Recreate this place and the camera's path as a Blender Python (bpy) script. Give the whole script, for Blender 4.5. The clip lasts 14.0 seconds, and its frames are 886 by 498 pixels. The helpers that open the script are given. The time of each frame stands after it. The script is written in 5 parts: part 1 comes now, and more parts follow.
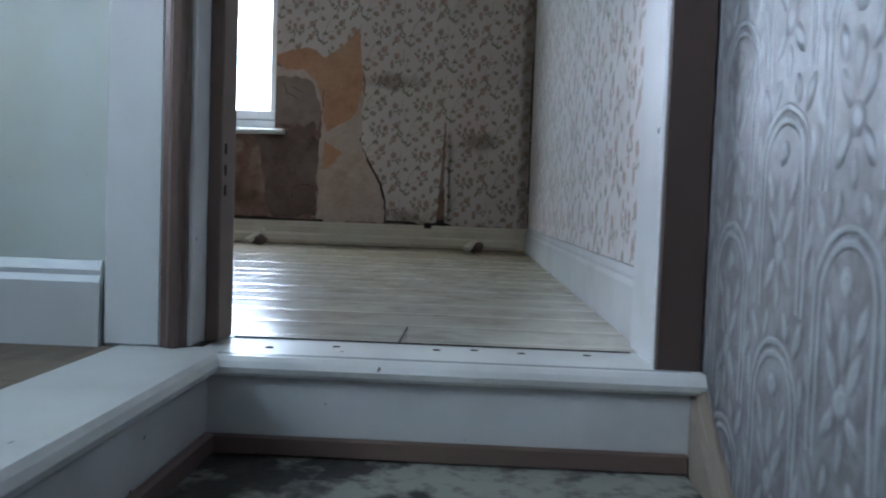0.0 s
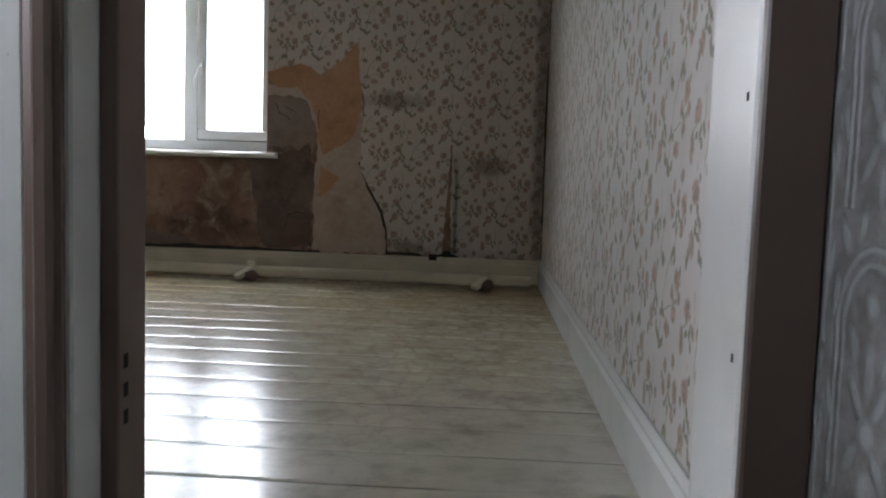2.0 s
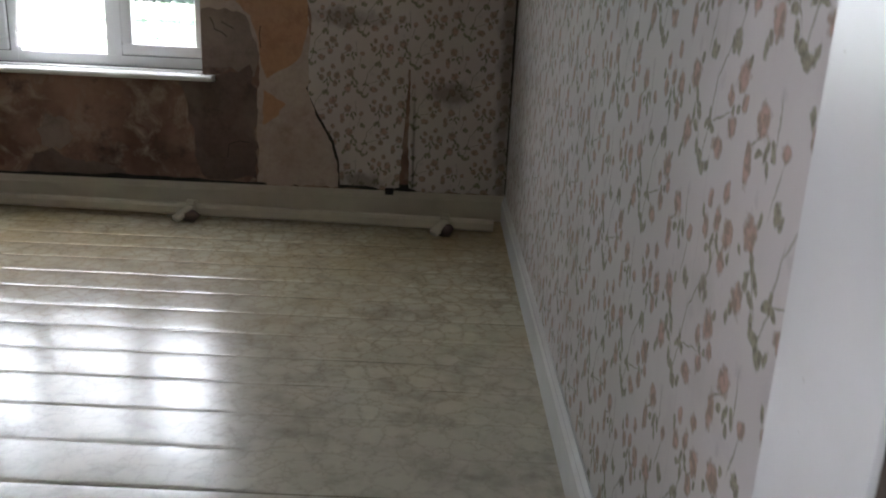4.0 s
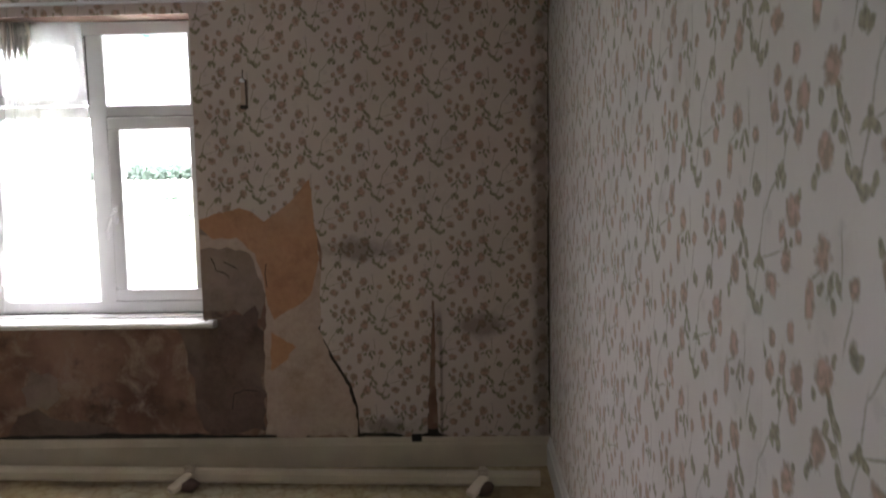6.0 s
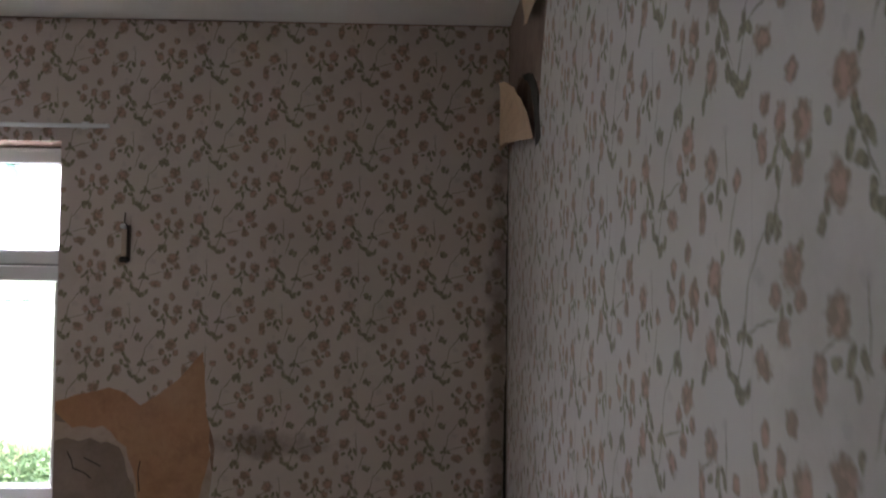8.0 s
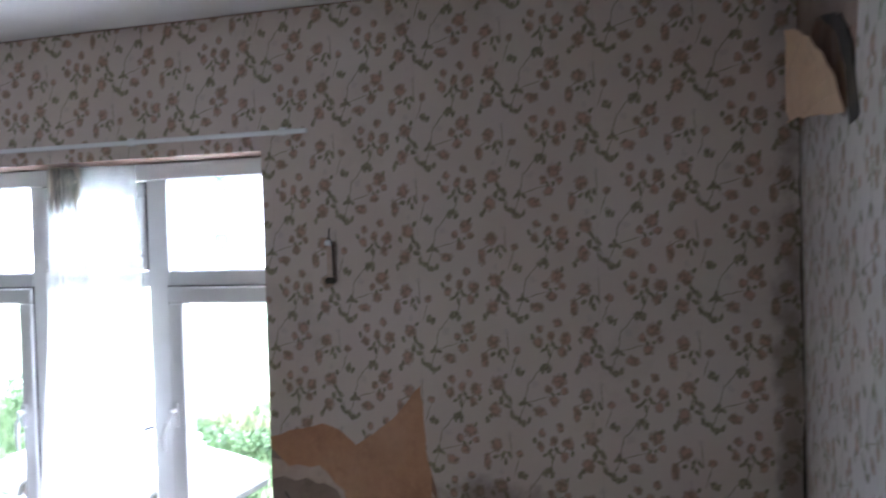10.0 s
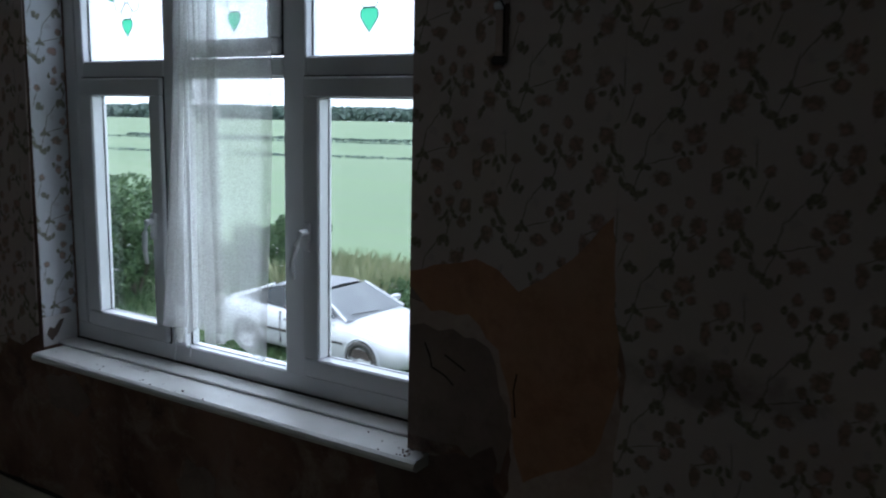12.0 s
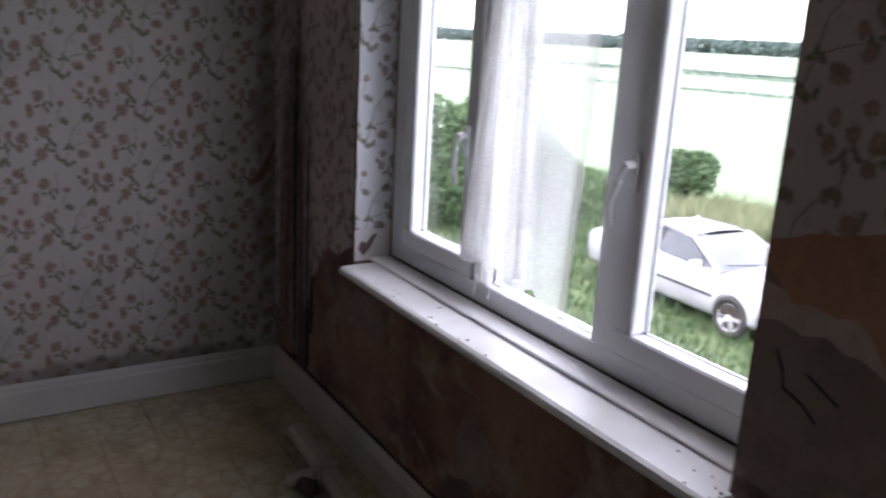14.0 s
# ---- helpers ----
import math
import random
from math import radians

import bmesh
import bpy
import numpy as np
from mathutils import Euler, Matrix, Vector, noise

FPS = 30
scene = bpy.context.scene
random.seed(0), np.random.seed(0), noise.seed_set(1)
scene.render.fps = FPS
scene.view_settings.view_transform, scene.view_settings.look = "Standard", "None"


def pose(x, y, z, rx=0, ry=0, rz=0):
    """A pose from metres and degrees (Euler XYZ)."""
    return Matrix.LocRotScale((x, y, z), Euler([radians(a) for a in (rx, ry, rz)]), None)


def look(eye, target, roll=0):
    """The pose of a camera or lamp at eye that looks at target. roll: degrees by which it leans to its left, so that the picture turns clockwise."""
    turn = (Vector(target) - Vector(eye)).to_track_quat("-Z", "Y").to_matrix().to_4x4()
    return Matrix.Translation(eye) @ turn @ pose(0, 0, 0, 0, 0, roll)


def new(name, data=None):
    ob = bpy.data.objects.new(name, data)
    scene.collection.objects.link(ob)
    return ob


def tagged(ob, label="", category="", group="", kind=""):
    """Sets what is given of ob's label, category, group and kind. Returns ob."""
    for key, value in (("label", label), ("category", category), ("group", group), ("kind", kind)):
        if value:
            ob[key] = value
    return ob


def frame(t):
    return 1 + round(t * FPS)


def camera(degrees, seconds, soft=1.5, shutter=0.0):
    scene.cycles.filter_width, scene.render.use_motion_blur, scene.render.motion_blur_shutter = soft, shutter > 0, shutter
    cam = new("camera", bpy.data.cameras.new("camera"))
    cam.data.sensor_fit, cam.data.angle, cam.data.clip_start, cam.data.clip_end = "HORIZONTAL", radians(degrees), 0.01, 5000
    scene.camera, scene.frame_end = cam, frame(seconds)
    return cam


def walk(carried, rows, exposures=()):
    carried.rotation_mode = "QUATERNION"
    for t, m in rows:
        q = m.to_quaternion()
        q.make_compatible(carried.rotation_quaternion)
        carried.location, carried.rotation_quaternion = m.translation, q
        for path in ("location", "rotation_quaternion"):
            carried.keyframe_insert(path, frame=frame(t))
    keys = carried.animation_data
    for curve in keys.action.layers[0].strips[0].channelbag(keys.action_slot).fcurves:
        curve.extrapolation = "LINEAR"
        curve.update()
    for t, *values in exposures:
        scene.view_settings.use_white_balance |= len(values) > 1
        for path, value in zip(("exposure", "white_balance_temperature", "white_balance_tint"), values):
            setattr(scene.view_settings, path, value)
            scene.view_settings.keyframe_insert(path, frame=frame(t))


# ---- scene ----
from mathutils.geometry import tessellate_polygon as tessellate

PATH = [
    (0, (-0.305, -4.752, 0.226), (-0.383, -2.756, 0.129), 2.0),
    (0.5, (-0.323, -4.636, 0.287), (-0.468, -2.648, 0.127), 2.3),
    (1, (-0.299, -4.552, 0.379), (-0.283, -2.553, 0.324), 1.8),
    (1.5, (-0.272, -4.459, 0.472), (-0.313, -2.463, 0.354), 1.5),
    (2, (-0.296, -4.366, 0.527), (-0.403, -2.376, 0.366), 1.8),
    (2.2, (-0.304, -4.33, 0.542), (-0.353, -2.34, 0.346), 2.0),
    (4.3, (-0.329, -3.911, 1.065), (-0.318, -2.013, 0.437), 2.7),
    (4.5, (-0.339, -3.847, 1.081), (-0.361, -1.958, 0.425), 1.9),
    (5, (-0.312, -3.711, 1.149), (-0.248, -1.805, 0.548), 1.8),
    (5.5, (-0.317, -3.532, 1.222), (-0.34, -1.569, 0.837), -0.2),
    (6, (-0.334, -3.45, 1.3), (-0.403, -1.461, 1.099), -1.1),
    (6.5, (-0.352, -3.311, 1.345), (-0.397, -1.315, 1.229), -1.0),
    (7, (-0.359, -3.055, 1.395), (-0.26, -1.057, 1.4), 2.5),
    (7.2, (-0.345, -2.985, 1.408), (-0.234, -0.988, 1.416), 1.8),
    (9.3, (-0.29, -2.37, 1.732), (-0.483, -0.387, 1.907), -0.9),
    (9.5, (-0.294, -2.313, 1.738), (-0.593, -0.338, 1.83), -0.4),
    (10, (-0.277, -2.201, 1.697), (-0.851, -0.286, 1.656), -1.7),
    (10.5, (-0.339, -2.079, 1.599), (-1.093, -0.231, 1.474), -0.4),
    (11, (-0.365, -1.924, 1.524), (-1.236, -0.142, 1.266), -0.0),
    (11.5, (-0.438, -1.711, 1.48), (-1.41, 0.011, 1.182), 1.7),
    (12, (-0.467, -1.542, 1.45), (-1.499, 0.141, 1.127), 1.3),
    (12.5, (-0.49, -1.327, 1.441), (-1.732, 0.189, 1.041), 1.5),
    (13, (-0.515, -1.208, 1.39), (-1.801, 0.228, 0.858), 2.3),
    (13.5, (-0.65, -1.148, 1.355), (-2.095, 0.141, 0.858), 4.3),
    (14, (-0.737, -1.053, 1.37), (-2.38, -0.036, 0.853), 3.1),
]
cam = camera(57.1, 14.0, 2.0, 0.4)
walk(cam, [(t, look(eye, target, roll)) for t, eye, target, roll in PATH], (
    (0.0, 2.4, 5300, 12), (0.7, 2.2, 5700, 13), (1.5, 1.95, 6200, 14), (2.2, 1.85, 6250, 16), (5.0, 1.75, 6600, 20), (5.5, 2.3, 6750, 23), (6.5, 1.8, 6650, 26), (7.2, 1.65, 6600, 26), (9.5, 2.65, 5700, 26), (10.2, 2.05, 5550, 21), (11.0, -0.35, 5300, 12), (12.3, -0.8, 5650, 15), (13.2, 0.15, 6000, 26), (14.0, 0.35, 6150, 31)))

# ---- world, sun, large lights ----
world = bpy.data.worlds.new("sky")
scene.world = world
world.use_nodes = True
wt = world.node_tree
sky = wt.nodes.new("ShaderNodeTexSky")
sky.sky_type, sky.sun_disc = "NISHITA", False
sky.sun_elevation, sky.sun_rotation = radians(42), radians(215)
sky.air_density, sky.dust_density = 1.2, 5.0
soft_cloud = wt.nodes.new("ShaderNodeMix")
soft_cloud.data_type = "RGBA"
soft_cloud.inputs["Factor"].default_value = 0.7
soft_cloud.inputs["B"].default_value = (36.0, 37.2, 39.0, 1)
wt.links.new(sky.outputs["Color"], soft_cloud.inputs["A"])
wt.links.new(soft_cloud.outputs["Result"], wt.nodes["Background"].inputs["Color"])
wt.nodes["Background"].inputs["Strength"].default_value = 0.15

sun = new("sun", bpy.data.lights.new("sun", "SUN"))
sun.data.energy, sun.data.angle, sun.data.color = 2.0, radians(14), (1.0, 0.97, 0.92)
sun.matrix_world = look((0, 0, 0), (0.55 * math.cos(radians(42)), -0.82 * math.cos(radians(42)) * -1, -math.sin(radians(42))))


def area(name, eye, target, sx, sy, watts, colour):
    data = bpy.data.lights.new(name, "AREA")
    data.shape, data.size, data.size_y, data.energy, data.color = "RECTANGLE", sx, sy, watts, colour
    ob = new(name, data)
    ob.matrix_world = look(eye, target)
    return ob


window_light = area("bedroom_window_light", (-2.22, 0.26, 1.32), (-2.1, -3, 0.9), 1.35, 1.2, 6, (0.90, 0.96, 1.0))
landing_light = area("landing_window_light", (-1.96, -4.75, 1.4), (-0.6, -3.6, 0.4), 0.8, 0.9, 1.9, (0.72, 0.85, 1.0))

# ---- materials ----


class Nodes:
    """A small builder of node materials."""

    def __init__(self, name):
        self.mat = bpy.data.materials.new(name)
        self.mat.use_nodes = True
        self.tree = self.mat.node_tree
        self.bsdf = self.tree.nodes["Principled BSDF"]
        self.out = self.tree.nodes["Material Output"]
        self.co = self.tree.nodes.new("ShaderNodeTexCoord").outputs["Object"]

    def put(self, socket, value):
        if isinstance(value, bpy.types.NodeSocket):
            self.tree.links.new(value, socket)
        elif value is not None:
            if hasattr(socket.default_value, "__len__") and not hasattr(value, "__len__"):
                value = [value] * len(socket.default_value)
            if hasattr(value, "__len__") and len(value) == 3 and len(socket.default_value) == 4:
                value = (*value, 1)
            socket.default_value = value

    def math(self, op, a, b=0.0, c=None, clamp=False):
        n = self.tree.nodes.new("ShaderNodeMath")
        n.operation, n.use_clamp = op, clamp
        self.put(n.inputs[0], a)
        self.put(n.inputs[1], b)
        if c is not None:
            self.put(n.inputs[2], c)
        return n.outputs[0]

    def vec(self, op, a, b=None, scale=None):
        n = self.tree.nodes.new("ShaderNodeVectorMath")
        n.operation = op
        if scale is not None:
            n.inputs["Scale"].default_value = scale
        self.put(n.inputs[0], a)
        if b is not None:
            self.put(n.inputs[1], b)
        return n.outputs["Value"] if op == "LENGTH" else n.outputs["Vector"]

    def split(self, v):
        n = self.tree.nodes.new("ShaderNodeSeparateXYZ")
        self.put(n.inputs[0], v)
        return n.outputs

    def join(self, x, y, z=0.0):
        n = self.tree.nodes.new("ShaderNodeCombineXYZ")
        for s, v in zip(n.inputs, (x, y, z)):
            self.put(s, v)
        return n.outputs[0]

    def mapping(self, v, kind="POINT", loc=(0, 0, 0), rot=(0, 0, 0), scale=(1, 1, 1)):
        n = self.tree.nodes.new("ShaderNodeMapping")
        n.vector_type = kind
        self.put(n.inputs["Vector"], v)
        for key, val in zip(("Location", "Rotation", "Scale"), (loc, rot, scale)):
            if key in n.inputs:
                n.inputs[key].default_value = val
        return n.outputs[0]

    def noise(self, scale, detail=4.0, rough=0.55, v=None, colour=False, distortion=0.0):
        n = self.tree.nodes.new("ShaderNodeTexNoise")
        self.put(n.inputs["Vector"], v if v is not None else self.co)
        n.inputs["Scale"].default_value, n.inputs["Detail"].default_value = scale, detail
        n.inputs["Roughness"].default_value, n.inputs["Distortion"].default_value = rough, distortion
        return n.outputs["Color" if colour else "Fac"]

    def voronoi(self, scale, v=None, feature="F1", out="Distance", random_=1.0):
        n = self.tree.nodes.new("ShaderNodeTexVoronoi")
        n.feature = feature
        self.put(n.inputs["Vector"], v if v is not None else self.co)
        n.inputs["Scale"].default_value, n.inputs["Randomness"].default_value = scale, random_
        return n.outputs[out]

    def range(self, v, a, b, c=0.0, d=1.0, smooth=False):
        n = self.tree.nodes.new("ShaderNodeMapRange")
        n.interpolation_type = "SMOOTHSTEP" if smooth else "LINEAR"
        for s, val in zip(n.inputs, (v, a, b, c, d)):
            self.put(s, val)
        return n.outputs[0]

    def mix(self, f, a, b, blend="MIX"):
        n = self.tree.nodes.new("ShaderNodeMix")
        n.data_type, n.blend_type = "RGBA", blend
        self.put(n.inputs["Factor"], f)
        self.put(n.inputs["A"], a)
        self.put(n.inputs["B"], b)
        return n.outputs["Result"]

    def bump(self, height, strength=0.3, distance=0.002, normal=None):
        n = self.tree.nodes.new("ShaderNodeBump")
        self.put(n.inputs["Height"], height)
        n.inputs["Strength"].default_value, n.inputs["Distance"].default_value = strength, distance
        if normal is not None:
            self.put(n.inputs["Normal"], normal)
        return n.outputs[0]

    def done(self, colour, rough=0.6, normal=None, metal=0.0, spec=None):
        self.put(self.bsdf.inputs["Base Color"], colour)
        self.put(self.bsdf.inputs["Roughness"], rough)
        self.put(self.bsdf.inputs["Metallic"], metal)
        if spec is not None:
            self.put(self.bsdf.inputs["Specular IOR Level"], spec)
        if normal is not None:
            self.put(self.bsdf.inputs["Normal"], normal)
        return self.mat


def paint(name, a, b, rough=0.45, grime=(0.25, 0.2, 0.15), grime_at=0.66, bump=0.15, chips=None):
    """Old gloss or emulsion paint: two tones, grime, brush marks and, if wanted, chips down to another colour."""
    n = Nodes(name)
    tone = n.mix(n.range(n.noise(2.0, 3, 0.5), 0.3, 0.7, smooth=True), a, b)
    dirt = n.range(n.noise(7.0, 3, 0.5), grime_at - 0.30, grime_at + 0.20, smooth=True)
    col = n.mix(n.math("MULTIPLY", dirt, 0.22), tone, grime)
    specks = n.range(n.voronoi(22.0), 0.05, 0.02)
    col = n.mix(n.math("MULTIPLY", specks, 0.45), col, grime)
    height = n.noise(60.0, 3)
    if chips:
        spots = n.range(n.voronoi(14.0, n.vec("ADD", n.co, n.vec("SCALE", n.noise(20, 3, colour=True), None, 0.05))), 0.05, 0.03)
        col = n.mix(spots, col, chips)
    rr = rough
    return n.done(col, rr, n.bump(height, bump, 0.001))


# one repeat of the paper: centre, half widths and lean, in hundredths of the repeat
BUDS = ((15, 84, 5.6, 5.2, 10), (4, 67, 3.8, 6.6, 0), (41, 76, 3.4, 3.0, 10), (66, 97, 3.4, 3.4, 0), (86, 103, 3.4, 3.6, 10), (64, 84, 3.8, 4.2, 15), (94, 87.5, 5.4, 5.0, 0),
    (90, 75, 3.8, 4.0, 0), (78, 90, 3.2, 4.2, -15), (86, 47, 6.0, 5.2, 15), (74, 39, 3.4, 3.4, 0), (80, 28, 4.4, 3.8, 10), (92, 38, 3.2, 3.0, 0), (64, 17.5, 6.0, 3.9, -8), (18.6, 44, 6.2, 5.4, -10),
    (15, 18, 5.2, 5.8, 5))
LEAVES = ((22, 74, 2.4, 5.4, -25), (29, 75, 2.2, 4.8, 30), (14, 72.5, 3.8, 2.2, 20), (25, 68, 2.2, 4.0, 20), (42, 56, 4.2, 4.4, 0), (46.5, 54, 2.4, 4.0, -30), (74, 80, 2.0, 4.6, -30),
    (81, 82, 2.0, 4.2, 20), (69, 76, 3.6, 1.9, 25), (76, 74, 2.0, 4.4, 10), (84, 79, 3.0, 1.8, -20), (72, 61, 5.6, 4.0, 0), (68, 58, 2.6, 4.2, 25), (76, 57.5, 2.6, 4.0, -25), (79, 34, 2.0, 3.0, 20),
    (85, 35, 2.4, 2.0, 0), (48, 27, 2.4, 5.0, 0), (45, 25, 4.6, 2.2, 30), (52, 24.5, 4.4, 2.2, -30), (25, 35, 2.4, 6.6, 30), (31, 29, 2.4, 5.4, 35), (22, 27, 3.0, 5.0, -15), (28, 22, 4.6, 2.4, -20),
    (39, 10.5, 5.6, 3.0, -15), (33, 14, 2.6, 5.0, 20), (46, 5.5, 4.4, 3.6, 20), (52, 8, 2.4, 4.4, -30), (42, 7, 2.6, 5.0, 40), (6, 8, 2.8, 4.0, -10), (9, 12, 2.2, 3.0, 30), (58, 90, 2.4, 3.6, 20), (98, 79, 2.6, 3.2, -20), (10, 36, 2.4, 3.4, 20), (27, 51, 2.4, 3.4, -25), (92, 53, 2.2, 3.2, -20))
DUSK = ((30, 94, 4, 3.4, 20), (60, 44, 5, 4, 0), (20, 57, 3, 3.5, 10))
STEMS = ((37, 63, 0.55, 9, -20), (31, 84, 0.55, 9, 4), (76.5, 69, 0.6, 10, -22), (60, 52, 0.6, 11, -42), (51, 38, 0.6, 9, -12), (63, 29.5, 12, 0.5, 14), (45, 17, 0.6, 10, -24), (29, 27, 0.6, 12, 33),
    (80, 87, 0.5, 7, -18), (9, 76, 6, 0.5, 25), (90, 81, 5, 0.5, 40))


def wallpaper(name, across, ground_a, ground_b, facing=1, start=-1.087, rise=0.485, blots=()):
    """Printed paper of rose sprigs in a half-drop repeat. across: 'x' or 'y', the axis along the wall; facing: which
    way it runs to the viewer's right; last come damp marks and dark corner bands, as (along, up, half widths).
    """
    n = Nodes(name)
    s = n.split(n.co)
    wob = n.split(n.noise(55.0, 3, colour=True))
    side = n.math("MULTIPLY", s[0 if across == "x" else 1], facing)
    along = n.math("ADD", n.math("SUBTRACT", side, start), n.math("MULTIPLY", n.math("SUBTRACT", wob[0], 0.5), 0.010))
    up = n.math("ADD", s[2], n.math("MULTIPLY", n.math("SUBTRACT", wob[1], 0.5), 0.010))
    gx = n.math("DIVIDE", along, 0.2525)
    column = n.math("FLOOR", gx)
    gy = n.math("ADD", n.math("ADD", n.math("DIVIDE", up, 0.286), rise), n.math("MULTIPLY", n.math("PINGPONG", column, 1.0), 0.5))
    cell = n.join(n.math("MULTIPLY", n.math("FRACT", gx), 100.0), n.math("MULTIPLY", n.math("FRACT", gy), 100.0))

    def group(rows, swell=1.0):
        best = None
        for cx, cy, rx, ry, lean in rows:
            rx, ry = rx * swell, ry * swell
            reach = max(rx, ry)
            for y in (cy, cy - 100, cy + 100):
                if -reach < y < 100 + reach:
                    d = n.vec("LENGTH", n.mapping(cell, "TEXTURE", (cx, y, 0), (0, 0, radians(lean)), (rx, ry, 1)))
                    best = d if best is None else n.math("MINIMUM", best, d)
        return best

    flat = n.join(side, s[2])
    tone = n.noise(130.0, 3)
    rag = n.math("SUBTRACT", n.voronoi(95.0, n.vec("ADD", flat, n.vec("SCALE", n.noise(90.0, 2, colour=True), None, 0.006))), 0.42)
    bud, leaf, dusk, stem = group(BUDS, 1.35), group(LEAVES, 1.0), group(DUSK), group(STEMS)
    core = bud
    leaf = n.math("ADD", leaf, n.math("MULTIPLY", rag, 0.6))
    bud = n.math("ADD", bud, n.math("MULTIPLY", rag, 0.55))
    col = n.mix(n.range(n.noise(2.2, 6, 0.6), 0.35, 0.7), ground_a, ground_b)
    col = n.mix(n.range(n.math("ADD", dusk, rag), 1.15, 0.6, 0, 0.28), col, (0.30, 0.26, 0.26))
    col = n.mix(n.range(stem, 1.5, 0.7, 0, 0.72), col, (0.17, 0.155, 0.10))
    col = n.mix(n.range(leaf, 1.15, 0.75, 0, 0.86), col, n.mix(n.range(tone, 0.35, 0.65), (0.095, 0.088, 0.045), (0.235, 0.22, 0.125)))
    petals = n.mix(n.range(n.noise(70.0, 2), 0.42, 0.60), (0.20, 0.135, 0.08), (0.40, 0.225, 0.165))
    petals = n.mix(n.range(core, 0.45, 0.95, 0, 0.7), petals, (0.19, 0.14, 0.085))
    col = n.mix(n.range(bud, 1.15, 0.75, 0, 0.84), col, petals)
    damp = n.range(n.noise(3.1, 7, 0.65), 0.56, 0.78, 0, 0.45)
    col = n.mix(damp, col, (0.23, 0.19, 0.16))
    if blots:
        marks = None
        for x, z, rx, rz in blots:
            d = n.vec("LENGTH", n.mapping(flat, "TEXTURE", (x, z, 0), (0, 0, 0), (rx, rz, 1)))
            marks = d if marks is None else n.math("MINIMUM", marks, d)
        edge = n.math("MULTIPLY", n.math("SUBTRACT", n.noise(9.0, 6, 0.65), 0.5), 2.4)
        col = n.mix(n.range(n.math("ADD", marks, edge), 1.25, 0.35, 0, 0.62, smooth=True), col, (0.12, 0.085, 0.06))
    seams = n.math("ABSOLUTE", n.math("SUBTRACT", n.math("FRACT", n.math("DIVIDE", side, 0.505)), 0.5))
    col = n.mix(n.range(seams, 0.4975, 0.4995, 0, 0.2), col, (0.16, 0.13, 0.1))
    nrm = n.bump(n.noise(4.0, 4), 0.45, 0.014)
    return n.done(col, 0.72, n.bump(n.noise(260.0, 2), 0.25, 0.0006, nrm))


# tall narrow entries darken the paper down the room corners
M_PAPER_X = wallpaper("rose_wallpaper_x", "x", (0.56, 0.47, 0.435), (0.48, 0.39, 0.35), blots=(
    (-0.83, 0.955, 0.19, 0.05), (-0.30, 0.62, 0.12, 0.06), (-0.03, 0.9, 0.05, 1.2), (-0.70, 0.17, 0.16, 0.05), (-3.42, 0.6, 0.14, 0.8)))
M_PAPER_Y = wallpaper("rose_wallpaper_y", "y", (0.56, 0.52, 0.51), (0.49, 0.445, 0.425), blots=((-0.04, 0.9, 0.06, 0.9), (-0.5, 0.15, 0.7, 0.04)))
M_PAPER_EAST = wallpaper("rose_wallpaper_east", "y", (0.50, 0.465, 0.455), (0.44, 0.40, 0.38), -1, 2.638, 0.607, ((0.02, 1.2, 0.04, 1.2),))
# daylit copy of the rose paper: window light makes its ground paler, bluer
M_PAPER_REVEAL = wallpaper("rose_wallpaper_daylit", "y", (0.66, 0.67, 0.70), (0.58, 0.59, 0.62))
M_GLOSS = paint("white_gloss_woodwork", (0.64, 0.64, 0.63), (0.56, 0.55, 0.52), 0.24, (0.28, 0.23, 0.18), 0.68, 0.2, (0.12, 0.08, 0.06))
M_GLOSS_CLEAN = paint("white_gloss_clean", (0.72, 0.72, 0.72), (0.64, 0.63, 0.62), 0.24, (0.4, 0.36, 0.3), 0.72, 0.12)
M_BROWN_PAINT = paint("pinkish_brown_paint", (0.145, 0.095, 0.075), (0.175, 0.12, 0.095), 0.42, (0.07, 0.05, 0.04), 0.66, 0.2)
M_BROWN_DARK = paint("dark_brown_paint", (0.066, 0.043, 0.033), (0.082, 0.055, 0.043), 0.45, (0.05, 0.035, 0.03), 0.66, 0.2)
M_CEILING = paint("ceiling_paint", (0.72, 0.70, 0.70), (0.66, 0.64, 0.64), 0.85, (0.5, 0.45, 0.4), 0.75, 0.25)
M_UPVC = paint("white_upvc", (0.78, 0.79, 0.80), (0.73, 0.74, 0.76), 0.25, (0.45, 0.43, 0.4), 0.72, 0.03)
M_SILL = paint("worn_white_sill", (0.82, 0.81, 0.79), (0.74, 0.73, 0.70), 0.35, (0.26, 0.22, 0.18), 0.62, 0.2, (0.18, 0.13, 0.1))
M_CREAM = paint("cream_painted_timber", (0.60, 0.52, 0.41), (0.50, 0.43, 0.34), 0.55, (0.2, 0.14, 0.1), 0.62, 0.25)
M_STRING = paint("scuffed_tan_string_paint", (0.30, 0.24, 0.19), (0.20, 0.155, 0.12), 0.4, (0.08, 0.06, 0.05), 0.5, 0.3, (0.55, 0.54, 0.5))
M_PALE_WALL = paint("pale_green_landing_paper", (0.62, 0.66, 0.62), (0.56, 0.60, 0.57), 0.7, (0.5, 0.44, 0.22), 0.58, 0.25)


